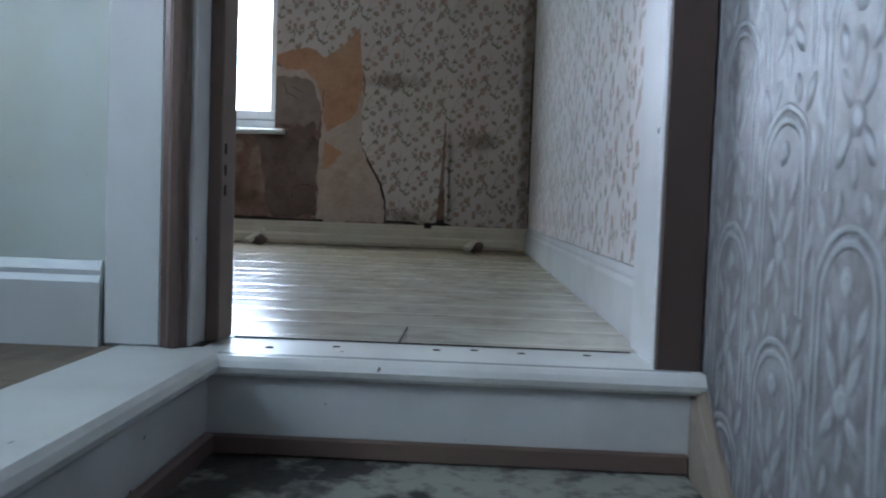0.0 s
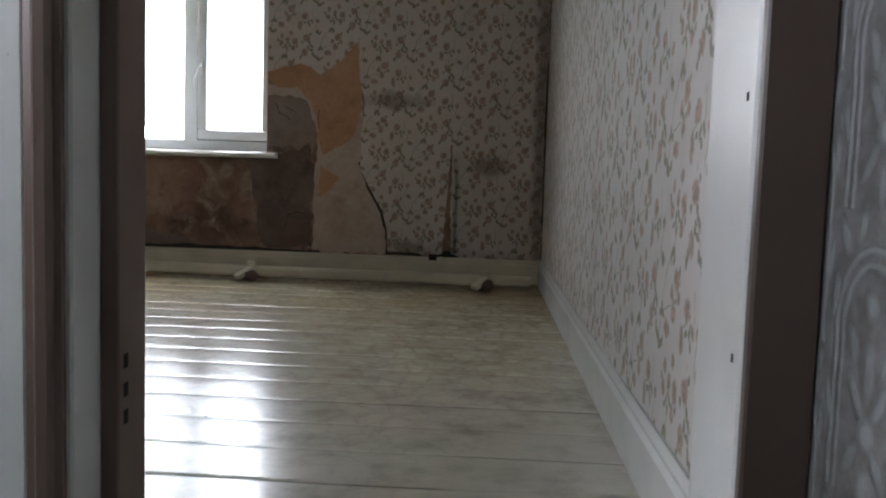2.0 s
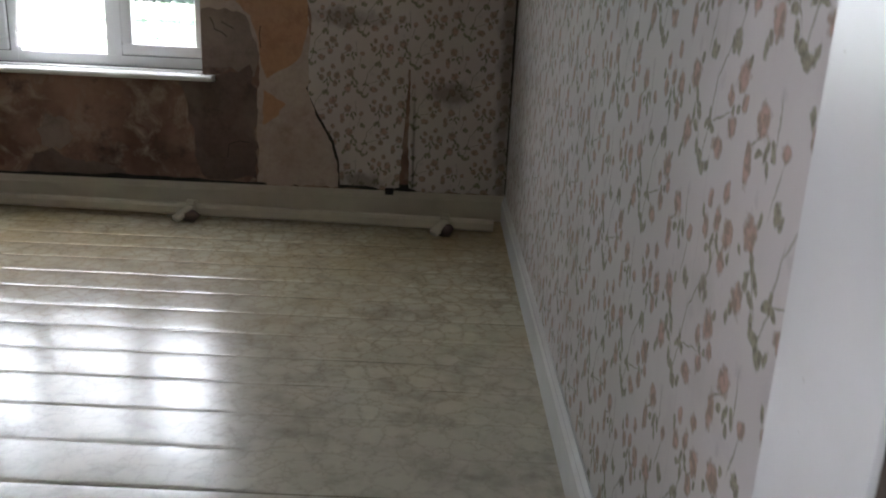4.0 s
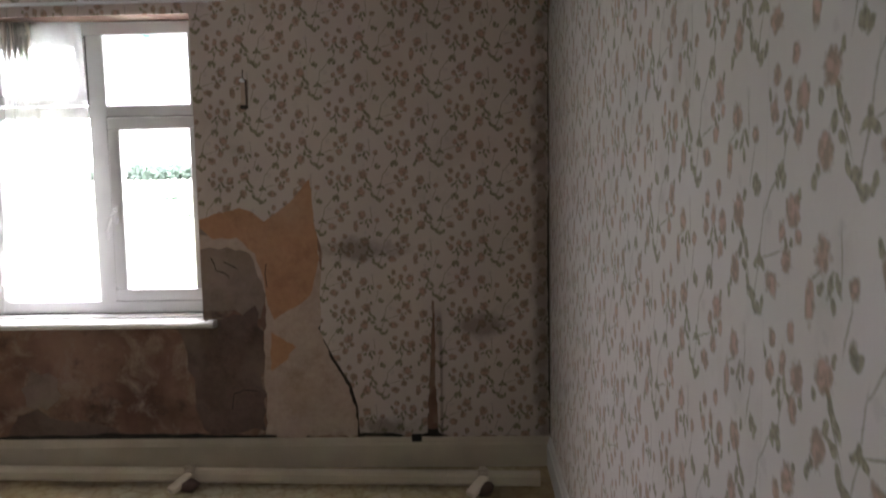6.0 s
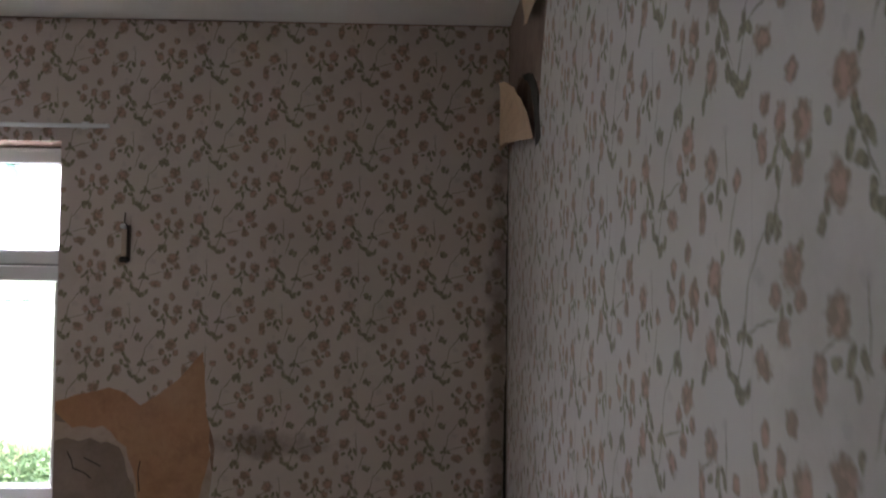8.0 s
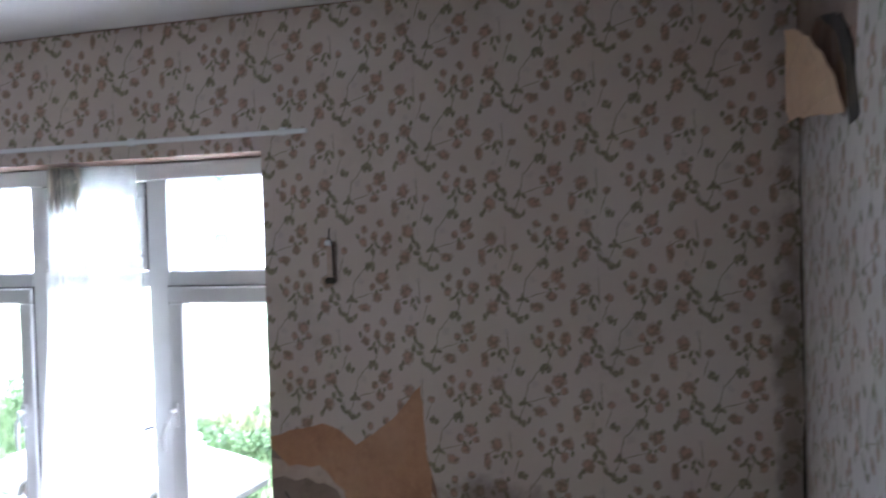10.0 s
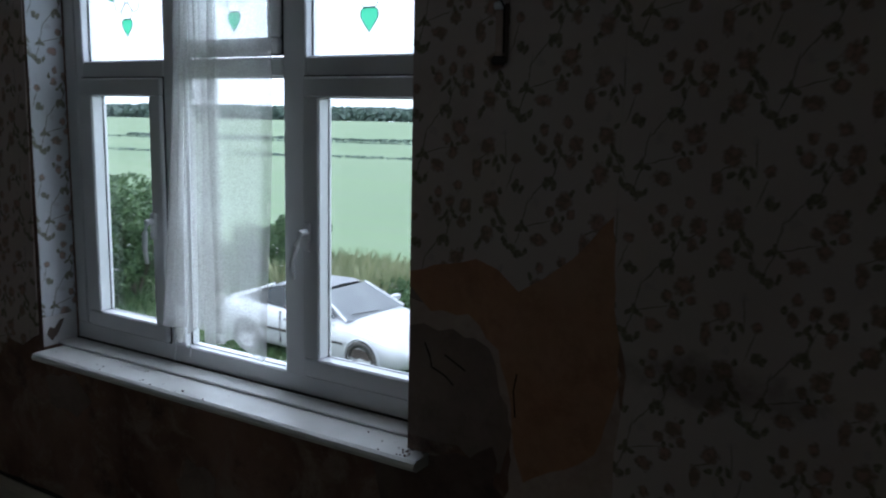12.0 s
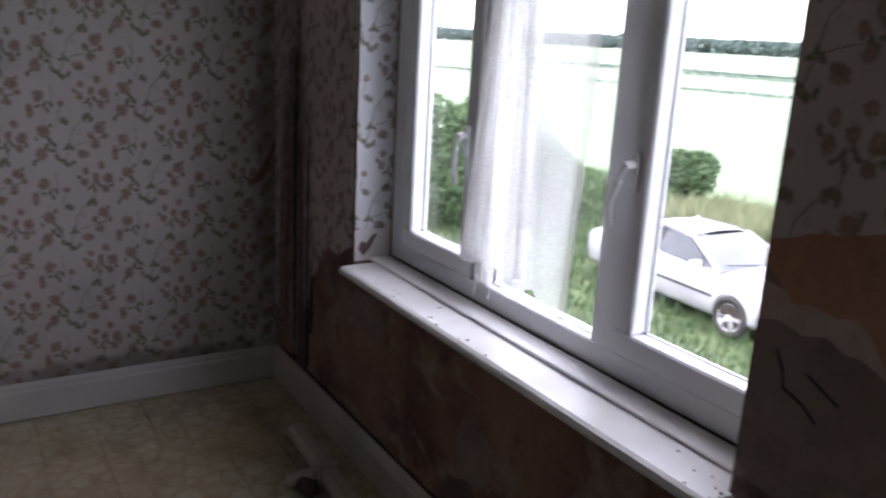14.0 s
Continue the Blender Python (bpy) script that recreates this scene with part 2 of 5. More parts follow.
def tread_material():
    n = Nodes("worn_stair_tread")
    col = n.mix(n.range(n.noise(5.0, 5, 0.6), 0.46, 0.52), (0.035, 0.03, 0.026), (0.36, 0.35, 0.30))
    col = n.mix(n.range(n.noise(16.0, 6, 0.7), 0.5, 0.62, 0, 0.7), col, (0.10, 0.085, 0.07))
    return n.done(col, 0.6, n.bump(n.noise(18.0, 5), 0.5, 0.003))


M_TREAD = tread_material()
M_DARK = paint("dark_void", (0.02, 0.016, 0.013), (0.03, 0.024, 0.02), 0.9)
M_BLACK_RUBBER = paint("black_rubber", (0.02, 0.02, 0.02), (0.03, 0.03, 0.03), 0.5)
M_STEEL = paint("chrome_grey", (0.55, 0.56, 0.58), (0.48, 0.49, 0.5), 0.3)


def plaster_material():
    """Bare old plaster below the window: brown and pink with damp blotches."""
    n = Nodes("bare_brown_plaster")
    col = n.mix(n.range(n.noise(2.6, 7, 0.62), 0.36, 0.64), (0.135, 0.068, 0.048), (0.30, 0.175, 0.125))
    col = n.mix(n.range(n.noise(7.0, 6, 0.7, distortion=0.6), 0.50, 0.68), col, (0.33, 0.245, 0.19))
    col = n.mix(n.range(n.noise(4.3, 8, 0.7, n.vec("ADD", n.co, (7, 3, 1))), 0.56, 0.68, 0, 0.8), col, (0.055, 0.034, 0.03))
    spots = n.range(n.voronoi(5.0), 0.13, 0.07, 0, 0.7)
    col = n.mix(spots, col, (0.10, 0.045, 0.03))
    return n.done(col, 0.9, n.bump(n.noise(30.0, 6, 0.7), 0.6, 0.004))


def patch_material(name, a, b, c, scale=5.0):
    """Old plaster or distemper: three tones in soft clouds, fine mottling and trowel marks."""
    n = Nodes(name)
    col = n.mix(n.range(n.noise(scale, 7, 0.65, distortion=0.4), 0.34, 0.66), a, b)
    col = n.mix(n.range(n.noise(scale * 2.3, 6, 0.7, n.vec("ADD", n.co, (3, 9, 5))), 0.50, 0.68, 0, 0.75), col, c)
    col = n.mix(n.range(n.noise(scale * 9.0, 5, 0.65), 0.4, 0.75, 0, 0.4), col, c)
    col = n.mix(n.range(n.noise(scale * 0.8, 3, 0.5, n.vec("ADD", n.co, (1, 4, 2))), 0.5, 0.75, 0, 0.4), col, n.mix(0.5, a, (0.5, 0.4, 0.32)))
    return n.done(col, 0.85, n.bump(n.noise(40.0, 5), 0.4, 0.002))


M_PLASTER = plaster_material()
M_PATCH_ORANGE = patch_material("peach_distemper", (0.42, 0.215, 0.115), (0.47, 0.26, 0.15), (0.30, 0.14, 0.08), 4)
M_PATCH_PINK = patch_material("pale_pink_plaster", (0.50, 0.385, 0.32), (0.42, 0.305, 0.245), (0.30, 0.20, 0.15), 5)
M_PATCH_GREY = patch_material("grey_brown_plaster", (0.27, 0.20, 0.165), (0.22, 0.155, 0.125), (0.15, 0.10, 0.08), 4)
M_PATCH_DARK = patch_material("damp_stained_plaster", (0.115, 0.072, 0.058), (0.16, 0.10, 0.08), (0.06, 0.038, 0.032), 4)
M_BACKING = patch_material("paper_backing", (0.62, 0.43, 0.29), (0.55, 0.37, 0.25), (0.46, 0.3, 0.2), 6)


def vinyl_material():
    """Sheet vinyl printed with irregular stones, worn and glossy."""
    n = Nodes("stone_print_vinyl")
    v = n.vec("ADD", n.co, n.vec("SCALE", n.noise(12.0, 3, colour=True), None, 0.05))
    edge = n.voronoi(15.0, v, "DISTANCE_TO_EDGE")
    cell = n.voronoi(15.0, v, "F1", "Color")
    stone = n.mix(n.split(cell)[0], (0.64, 0.57, 0.42), (0.55, 0.48, 0.35))
    stone = n.mix(n.range(n.noise(24.0, 4, 0.5), 0.3, 0.7, 0, 0.45), stone, (0.42, 0.37, 0.27))
    fine = n.voronoi(48.0, v, "DISTANCE_TO_EDGE")
    gap = n.mix(n.range(fine, 0.03, 0.14), (0.37, 0.30, 0.20), (0.52, 0.44, 0.31))
    col = n.mix(n.range(edge, 0.02, 0.15), gap, stone)
    col = n.mix(n.range(n.noise(1.1, 3, 0.5), 0.36, 0.70, 0, 0.7, smooth=True), col, (0.41, 0.29, 0.13))
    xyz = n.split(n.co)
    # paler and greyer towards the door, with an uneven border
    near_door = n.math("ADD", n.math("MULTIPLY", xyz[1], -0.55), n.math("MULTIPLY", n.noise(1.2, 3, 0.5), 1.4))
    col = n.mix(n.range(near_door, 1.1, 2.4, 0, 0.75), col, (0.66, 0.63, 0.58))
    grime = n.range(n.noise(7.0, 5, 0.6, n.vec("ADD", n.co, (4, 4, 0))), 0.42, 0.80, 0, 0.5, smooth=True)
    col = n.mix(grime, col, (0.15, 0.12, 0.08))
    board = n.math("FRACT", n.math("DIVIDE", n.math("ADD", xyz[1], 2.11), 0.175))
    crease = n.math("SUBTRACT", 0.5, n.math("ABSOLUTE", n.math("SUBTRACT", board, 0.5)))
    crease = n.math("ADD", crease, n.math("MULTIPLY", n.range(n.noise(1.7, 4, 0.6, n.mapping(n.co, scale=(0.8, 3.0, 1))), 0.42, 0.62), 0.03))
    col = n.mix(n.range(crease, 0.018, 0.008, 0, 0.7), col, (0.10, 0.075, 0.05))
    nicks = n.range(n.voronoi(3.4, n.vec("ADD", n.co, (0.3, 0.7, 0))), 0.022, 0.014, 0, 0.8)
    col = n.mix(nicks, col, (0.07, 0.05, 0.035))
    rough = n.range(n.noise(5.0, 4, 0.6), 0.35, 0.7, 0.20, 0.26)
    return n.done(col, rough, n.bump(n.noise(16.0, 5), 0.13, 0.004), spec=0.6)


M_VINYL = vinyl_material()


def anaglypta_material():
    """Painted relief paper: grey-blue sheen and the shade of its hollows put into the colour."""
    n = Nodes("painted_relief_paper")
    s = n.split(n.vec("ADD", n.co, n.vec("SCALE", n.noise(30.0, 2, colour=True), None, 0.008)))
    gx = n.math("DIVIDE", s[1], 0.17)
    gy = n.math("ADD", n.math("DIVIDE", s[2], 0.26), n.math("MULTIPLY", n.math("PINGPONG", n.math("FLOOR", gx), 1.0), 0.5))
    cell = n.join(n.math("MULTIPLY", n.math("FRACT", gx), 17.0), n.math("MULTIPLY", n.math("FRACT", gy), 26.0))

    def ellipse(cx, cy, rx, ry, lean=0):
        return n.vec("LENGTH", n.mapping(cell, "TEXTURE", (cx, cy, 0), (0, 0, radians(lean)), (rx, ry, 1)))

    arch = None
    xy = n.split(cell)
    for r in (5.6, 7.0):
        top = n.math("ABSOLUTE", n.math("SUBTRACT", ellipse(8.5, 15.5, 1, 1), r))
        leg = n.math("ABSOLUTE", n.math("SUBTRACT", n.math("ABSOLUTE", n.math("SUBTRACT", xy[0], 8.5)), r))
        above = n.math("GREATER_THAN", xy[1], 15.5)
        line = n.math("ADD", n.math("MULTIPLY", top, above), n.math("MULTIPLY", leg, n.math("SUBTRACT", 1.0, above)))
        band = n.range(line, 0.55, 0.2)
        arch = band if arch is None else n.math("MAXIMUM", arch, band)
    leaf = None
    for row in ((8.5, 12, 1.1, 2.6, 0), (6.2, 9.5, 0.9, 2.2, 35), (10.8, 9.5, 0.9, 2.2, -35), (5.2, 14, 0.8, 1.9, 25), (11.8, 14, 0.8, 1.9, -25), (8.5, 6.5, 1.5, 1.5, 0), (6.0, 4.0, 0.9, 2.1, -40),
                (11.0, 4.0, 0.9, 2.1, 40), (8.5, 1.8, 0.8, 1.7, 0), (8.5, 17.6, 1.3, 1.3, 0), (2.2, 23.5, 0.9, 2.0, 30), (14.8, 23.5, 0.9, 2.0, -30), (5.6, 24.4, 0.8, 1.6, -20), (11.4, 24.4, 0.8, 1.6, 20),
                (0.8, 18, 0.8, 2.0, 0), (16.2, 18, 0.8, 2.0, 0), (0.7, 8, 0.8, 2.2, 20), (16.3, 8, 0.8, 2.2, -20)):
        e = n.range(ellipse(*row), 1.15, 0.55)
        leaf = e if leaf is None else n.math("MAXIMUM", leaf, e)
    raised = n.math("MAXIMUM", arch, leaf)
    # relief shading in the colour: raised parts paler, hollows darker
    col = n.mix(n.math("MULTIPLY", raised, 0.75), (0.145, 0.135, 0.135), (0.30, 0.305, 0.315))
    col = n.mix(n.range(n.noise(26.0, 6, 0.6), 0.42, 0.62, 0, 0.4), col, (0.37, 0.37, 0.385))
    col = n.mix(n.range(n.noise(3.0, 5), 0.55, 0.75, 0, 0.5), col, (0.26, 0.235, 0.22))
    v = n.mapping(n.co, "POINT", scale=(1, 1, 0.38))
    fine = n.bump(n.noise(75.0, 4, 0.6, v), 0.5, 0.003)
    return n.done(col, 0.42, n.bump(raised, 0.9, 0.004, fine))


M_RELIEF = anaglypta_material()


def boards_material():
    n = Nodes("bare_brown_boards")
    v = n.mapping(n.co, "POINT", scale=(26, 2.5, 26))
    col = n.mix(n.range(n.noise(1.0, 6, 0.6, v), 0.35, 0.65), (0.13, 0.095, 0.065), (0.24, 0.18, 0.125))
    return n.done(col, 0.6, n.bump(n.noise(1.0, 5, 0.6, v), 0.3, 0.002))


M_BOARDS = boards_material()


def glass_material():
    n = Nodes("window_glass")
    t, g, m = (n.tree.nodes.new("ShaderNodeBsdf" + k) for k in ("Transparent", "Glossy", "Transparent"))
    mixer = n.tree.nodes.new("ShaderNodeMixShader")
    fres = n.tree.nodes.new("ShaderNodeLayerWeight")
    fres.inputs["Blend"].default_value = 0.5
    sheen = n.math("ADD", n.math("MULTIPLY", n.math("POWER", fres.outputs["Facing"], 5.0), 0.8), 0.03)
    t.inputs["Color"].default_value = (0.95, 0.97, 0.96, 1)
    g.inputs["Roughness"].default_value = 0.02
    n.tree.nodes.remove(m)
    n.tree.links.new(sheen, mixer.inputs[0])
    n.tree.links.new(t.outputs[0], mixer.inputs[1])
    n.tree.links.new(g.outputs[0], mixer.inputs[2])
    n.tree.links.new(mixer.outputs[0], n.out.inputs["Surface"])
    return n.mat


M_GLASS = glass_material()


def coloured_glass(name, colour, amount):
    n = Nodes(name)
    t, d = n.tree.nodes.new("ShaderNodeBsdfTransparent"), n.tree.nodes.new("ShaderNodeBsdfTranslucent")
    d.inputs["Color"].default_value = t.inputs["Color"].default_value = (*colour, 1)
    mixer = n.tree.nodes.new("ShaderNodeMixShader")
    mixer.inputs[0].default_value = amount
    n.tree.links.new(t.outputs[0], mixer.inputs[1])
    n.tree.links.new(d.outputs[0], mixer.inputs[2])
    n.tree.links.new(mixer.outputs[0], n.out.inputs["Surface"])
    return n.mat


M_GREEN_GLASS = coloured_glass("green_stained_glass", (0.10, 0.50, 0.28), 0.25)
M_OBSCURE = coloured_glass("obscured_glass", (0.9, 0.92, 0.93), 0.5)


def net_material():
    """Sheer net curtain with a faint woven flower."""
    n = Nodes("sheer_net")
    t, d = n.tree.nodes.new("ShaderNodeBsdfTransparent"), n.tree.nodes.new("ShaderNodeBsdfTranslucent")
    df = n.tree.nodes.new("ShaderNodeBsdfDiffuse")
    col = n.mix(n.range(n.noise(4.0, 5), 0.35, 0.7), (0.86, 0.86, 0.85), (0.72, 0.71, 0.67))
    for k in (d, df):
        n.put(k.inputs["Color"], col)
    half = n.tree.nodes.new("ShaderNodeMixShader")
    half.inputs[0].default_value = 0.35
    n.tree.links.new(d.outputs[0], half.inputs[1])
    n.tree.links.new(df.outputs[0], half.inputs[2])
    mixer = n.tree.nodes.new("ShaderNodeMixShader")
    flower = n.range(n.voronoi(9.0, n.mapping(n.co, scale=(1, 0.2, 0.8))), 0.22, 0.12, 0.0, 0.15)
    n.put(mixer.inputs[0], n.math("ADD", n.range(n.noise(300.0, 1), 0.3, 0.7, 0.36, 0.52), flower, clamp=True))
    n.tree.links.new(t.outputs[0], mixer.inputs[1])
    n.tree.links.new(half.outputs[0], mixer.inputs[2])
    n.tree.links.new(mixer.outputs[0], n.out.inputs["Surface"])
    return n.mat


M_NET = net_material()
M_NET_GRIMY = paint("grimy_gathered_net", (0.78, 0.74, 0.68), (0.66, 0.62, 0.56), 0.9, (0.2, 0.16, 0.12), 0.5, 0.3)


def ground_material():
    """Rough grass near the house, a pale green crop field beyond."""
    n = Nodes("grass_and_crop")
    xyz = n.split(n.co)
    crop = n.mix(n.range(n.noise(0.05, 6, 0.6), 0.35, 0.65), (0.15, 0.215, 0.12), (0.20, 0.255, 0.155))
    rows = n.noise(1.0, 3, 0.5, n.mapping(n.co, scale=(0.02, 0.5, 1)))
    crop = n.mix(n.range(rows, 0.4, 0.62, 0, 0.45), crop, (0.145, 0.225, 0.105))
    rough_grass = n.mix(n.range(n.noise(1.6, 8, 0.7), 0.35, 0.65), (0.05, 0.085, 0.03), (0.14, 0.18, 0.075))
    track = n.mix(n.range(n.noise(3.0, 6), 0.4, 0.6), (0.20, 0.17, 0.12), (0.11, 0.13, 0.05))
    near = n.mix(n.range(n.noise(0.6, 5), 0.54, 0.64, 0, 0.8), rough_grass, track)
    col = n.mix(n.range(xyz[1], 14.6, 17.5), near, crop)
    return n.done(col, 0.95, n.bump(n.noise(9.0, 5), 0.5, 0.05))


def leafy(name, a, b):
    n = Nodes(name)
    info = n.tree.nodes.new("ShaderNodeNewGeometry")
    col = n.mix(info.outputs["Random Per Island"], a, b)
    return n.done(col, 0.65)


M_GROUND = ground_material()
M_LEAF_DARK = leafy("shrub_leaves", (0.03, 0.072, 0.026), (0.10, 0.165, 0.06))
M_LEAF_PALE = leafy("dry_grass_stalks", (0.17, 0.21, 0.10), (0.31, 0.32, 0.18))
# haze of distance mixed into the leaf colour: bluer and flatter
M_LEAF_FAR = leafy("hazed_far_leaves", (0.075, 0.115, 0.10), (0.115, 0.16, 0.135))
M_BLOSSOM = leafy("white_blossom", (0.7, 0.7, 0.66), (0.8, 0.8, 0.76))
M_BARK = leafy("bark", (0.10, 0.08, 0.06), (0.12, 0.10, 0.08))

# ---- mesh helpers ----


def mesh_of(name, bm, material, smooth=False):
    me = bpy.data.meshes.new(name)
    bmesh.ops.recalc_face_normals(bm, faces=bm.faces)
    bm.to_mesh(me)
    bm.free()
    for m in material if isinstance(material, (list, tuple)) else (material,):
        me.materials.append(m)
    if smooth:
        me.polygons.foreach_set("use_smooth", [True] * len(me.polygons))
        me.update()
    return me


def part(name, bm, material, parent=None, label="", smooth=False):
    ob = new(name, mesh_of(name, bm, material, smooth))
    ob.parent = parent
    return tagged(ob, label)


def thing(name, at, label, category, group=""):
    ob = new(name)
    ob.empty_display_size = 0.1
    ob.location = at
    return tagged(ob, label, category, group)


def structure(name, bm, material, label="", parent=None):
    ob = part(name, bm, material, parent, label)
    if parent is None:
        tagged(ob, kind="structure")
    return ob


def box(bm, x0, x1, y0, y1, z0, z1, bevel=0.0, seg=1):
    """A bevelled box between two corners."""
    b = bmesh.new()
    bmesh.ops.create_cube(b, size=1.0)
    bmesh.ops.transform(b, matrix=Matrix.Translation(((x0 + x1) / 2, (y0 + y1) / 2, (z0 + z1) / 2)) @ Matrix.Diagonal((abs(x1 - x0), abs(y1 - y0), abs(z1 - z0), 1)), verts=b.verts)
    if bevel:
        bmesh.ops.bevel(b, geom=b.edges[:], offset=bevel, segments=seg, affect="EDGES")
    return absorb(bm, b)


def absorb(bm, b):
    me = bpy.data.meshes.new("tmp")
    b.to_mesh(me)
    b.free()
    bm.from_mesh(me)
    bpy.data.meshes.remove(me)
    return bm


def boxes(*rows, bevel=0.0):
    bm = bmesh.new()
    for r in rows:
        box(bm, *r, bevel=bevel)
    return bm


def tube(bm, points, radius, sides=8, caps=True):
    """A round tube through the points. radius: one number or one a point."""
    pts = [Vector(p) for p in points]
    rad = radius if hasattr(radius, "__len__") else [radius] * len(pts)
    rings = []
    up = Vector((0, 0, 1))
    for i, p in enumerate(pts):
        d = (pts[min(i + 1, len(pts) - 1)] - pts[max(i - 1, 0)]).normalized()
        ref = up if abs(d.z) < 0.9 else Vector((0, 1, 0))
        a = d.cross(ref).normalized()
        b = d.cross(a)
        rings.append([bm.verts.new(p + rad[i] * (math.cos(k * math.tau / sides) * a + math.sin(k * math.tau / sides) * b)) for k in range(sides)])
    for r, s in zip(rings, rings[1:]):
        for k in range(sides):
            bm.faces.new((r[k], r[(k + 1) % sides], s[(k + 1) % sides], s[k]))
    if caps:
        bm.faces.new(rings[0])
        bm.faces.new(rings[-1][::-1])
    return bm


def profile(bm, outline, origin, along, across, up=(0, 0, 1)):
    """Extrudes an outline of (across, up) pairs from origin by the vector along."""
    o, l, a, u = Vector(origin), Vector(along), Vector(across), Vector(up)
    r0 = [bm.verts.new(o + a * x + u * z) for x, z in outline]
    r1 = [bm.verts.new(v.co + l) for v in r0]
    n = len(outline)
    for k in range(n):
        bm.faces.new((r0[k], r0[(k + 1) % n], r1[(k + 1) % n], r1[k]))
    bm.faces.new(r0[::-1])
    bm.faces.new(r1)
    return bm


def roughen(points, step=0.02, amount=0.006, seed=1, keep=()):
    """Breaks the sides of a closed outline into short uneven steps; sides named in keep stay straight."""
    rng = random.Random(seed)
    out = []
    for i, (p, q) in enumerate(zip(points, points[1:] + points[:1])):
        out.append(p)
        if i in keep:
            continue
        d = math.dist(p, q)
        for k in range(1, int(d / step)):
            f = k / int(d / step)
            out.append((p[0] + (q[0] - p[0]) * f + rng.uniform(-amount, amount), p[1] + (q[1] - p[1]) * f + rng.uniform(-amount, amount)))
    return out


def sheet(bm, outline, place, thick):
    """A flat piece with the outline; place(u, v, d) gives the point d metres off the wall."""
    from_tri = [Vector((u, v, 0)) for u, v in outline]
    front = [bm.verts.new(place(u, v, thick)) for u, v in outline]
    back = [bm.verts.new(place(u, v, 0.0)) for u, v in outline]
    for a, b, c in tessellate([from_tri]):
        bm.faces.new((front[a], front[b], front[c]))
    n = len(outline)
    for k in range(n):
        bm.faces.new((front[k], front[(k + 1) % n], back[(k + 1) % n], back[k]))
    return bm

# ---- the large structure ----
W_LEFT, NEAR, FAR_Y, CEIL = -3.66, -3.40, -3.53, 2.375
WX0, WX1, WZ0, WZ1 = -2.965, -1.50, 0.66, 1.958
STAIR_X0, STAIR_X1 = -0.69, 0.035
GROUND_Z = -2.6

# brick-thick window wall with the opening through it
structure("wall_north", boxes(
    (W_LEFT - 0.2, WX0, 0, 0.26, -0.3, CEIL + 0.1), (WX1, 0.2, 0, 0.26, -0.3, CEIL + 0.1),
    (WX0, WX1, 0, 0.26, -0.3, WZ0 - 0.03), (WX0, WX1, 0, 0.26, WZ1, CEIL + 0.1)), M_PLASTER, "bare brown plaster wall with damp stains round a window")
structure("wall_east", boxes((0.0, 0.2, NEAR + 0.001, 0, -0.3, CEIL + 0.1)), M_PLASTER, "plastered bedroom side wall")
structure("wall_west", boxes((W_LEFT - 0.2, W_LEFT, NEAR, 0, -0.3, CEIL + 0.1)), M_PLASTER, "plastered bedroom side wall")
structure("wall_south", boxes((W_LEFT - 0.2, -0.746, FAR_Y, NEAR, -0.3, CEIL + 0.1), (-0.746, 0.2, FAR_Y, NEAR, 2.03, CEIL + 0.1), (-0.004, 0.2, FAR_Y, NEAR, -0.3, 2.03)), M_PALE_WALL, "painted partition wall with the bedroom doorway")
structure("ceiling", boxes((W_LEFT - 0.2, 0.25, -7.0, 0.26, CEIL, CEIL + 0.12)), M_CEILING, "flat off-white painted ceiling")
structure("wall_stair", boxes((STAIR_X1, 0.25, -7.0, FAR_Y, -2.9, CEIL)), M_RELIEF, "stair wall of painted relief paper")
structure("wall_landing_west", boxes((-2.2, -2.0, -5.2, FAR_Y, 1.9, CEIL), (-2.2, -2.0, -4.3, FAR_Y, -0.3, 1.9), (-2.2, -2.0, -7.0, -5.2, -0.3, CEIL), (-2.2, -2.0, -5.2, -4.3, -0.3, 0.9)), M_PALE_WALL, "plain landing wall")
structure("wall_landing_south", boxes((-2.2, 0.25, -7.1, -7.0, -2.9, CEIL)), M_PALE_WALL, "plain wall behind the stairs")
structure("wall_stair_side", boxes((STAIR_X0 - 0.12, STAIR_X0 - 0.02, -7.0, FAR_Y, -2.9, -0.22)), M_PALE_WALL, "plain wall below the landing")


def floor_height(y):
    """Old boards under the sheet: each is cupped, with a dip at the joint."""
    k = (y + 2.11) / 0.175
    f = k - math.floor(k)
    lift = 0.0011 * math.sin(2.3 * math.floor(k)) + 0.0022 * (1 - (2 * f - 1) ** 4) - 0.0016
    return lift - 0.0030 * math.exp(-((min(f, 1 - f)) / 0.028) ** 2)


def vinyl_floor():
    bm = bmesh.new()
    ys = [NEAR - 0.005 + i * (0 - NEAR + 0.005) / 700 for i in range(701)]
    xs = [W_LEFT + i * -W_LEFT / 40 for i in range(41)]
    grid = [[bm.verts.new((x, y, -0.004 + floor_height(y) * (0.55 + 0.45 * noise.noise(Vector((x * 0.9, y * 3, 1)))) + 0.0012 * noise.noise(Vector((x * 2.2, y * 2.2, 4))))) for x in xs] for y in ys]
    for a, b in zip(grid, grid[1:]):
        for k in range(len(xs) - 1):
            bm.faces.new((a[k], a[k + 1], b[k + 1], b[k]))
    return bm


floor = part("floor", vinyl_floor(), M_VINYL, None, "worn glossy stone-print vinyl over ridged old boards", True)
tagged(floor, kind="structure")
structure("floor_deck", boxes((W_LEFT, 0.0, NEAR, 0, -0.3, -0.02), (-0.746, 0.0, FAR_Y - 0.02, NEAR, -0.3, -0.031)), M_BOARDS, "boards below the vinyl")

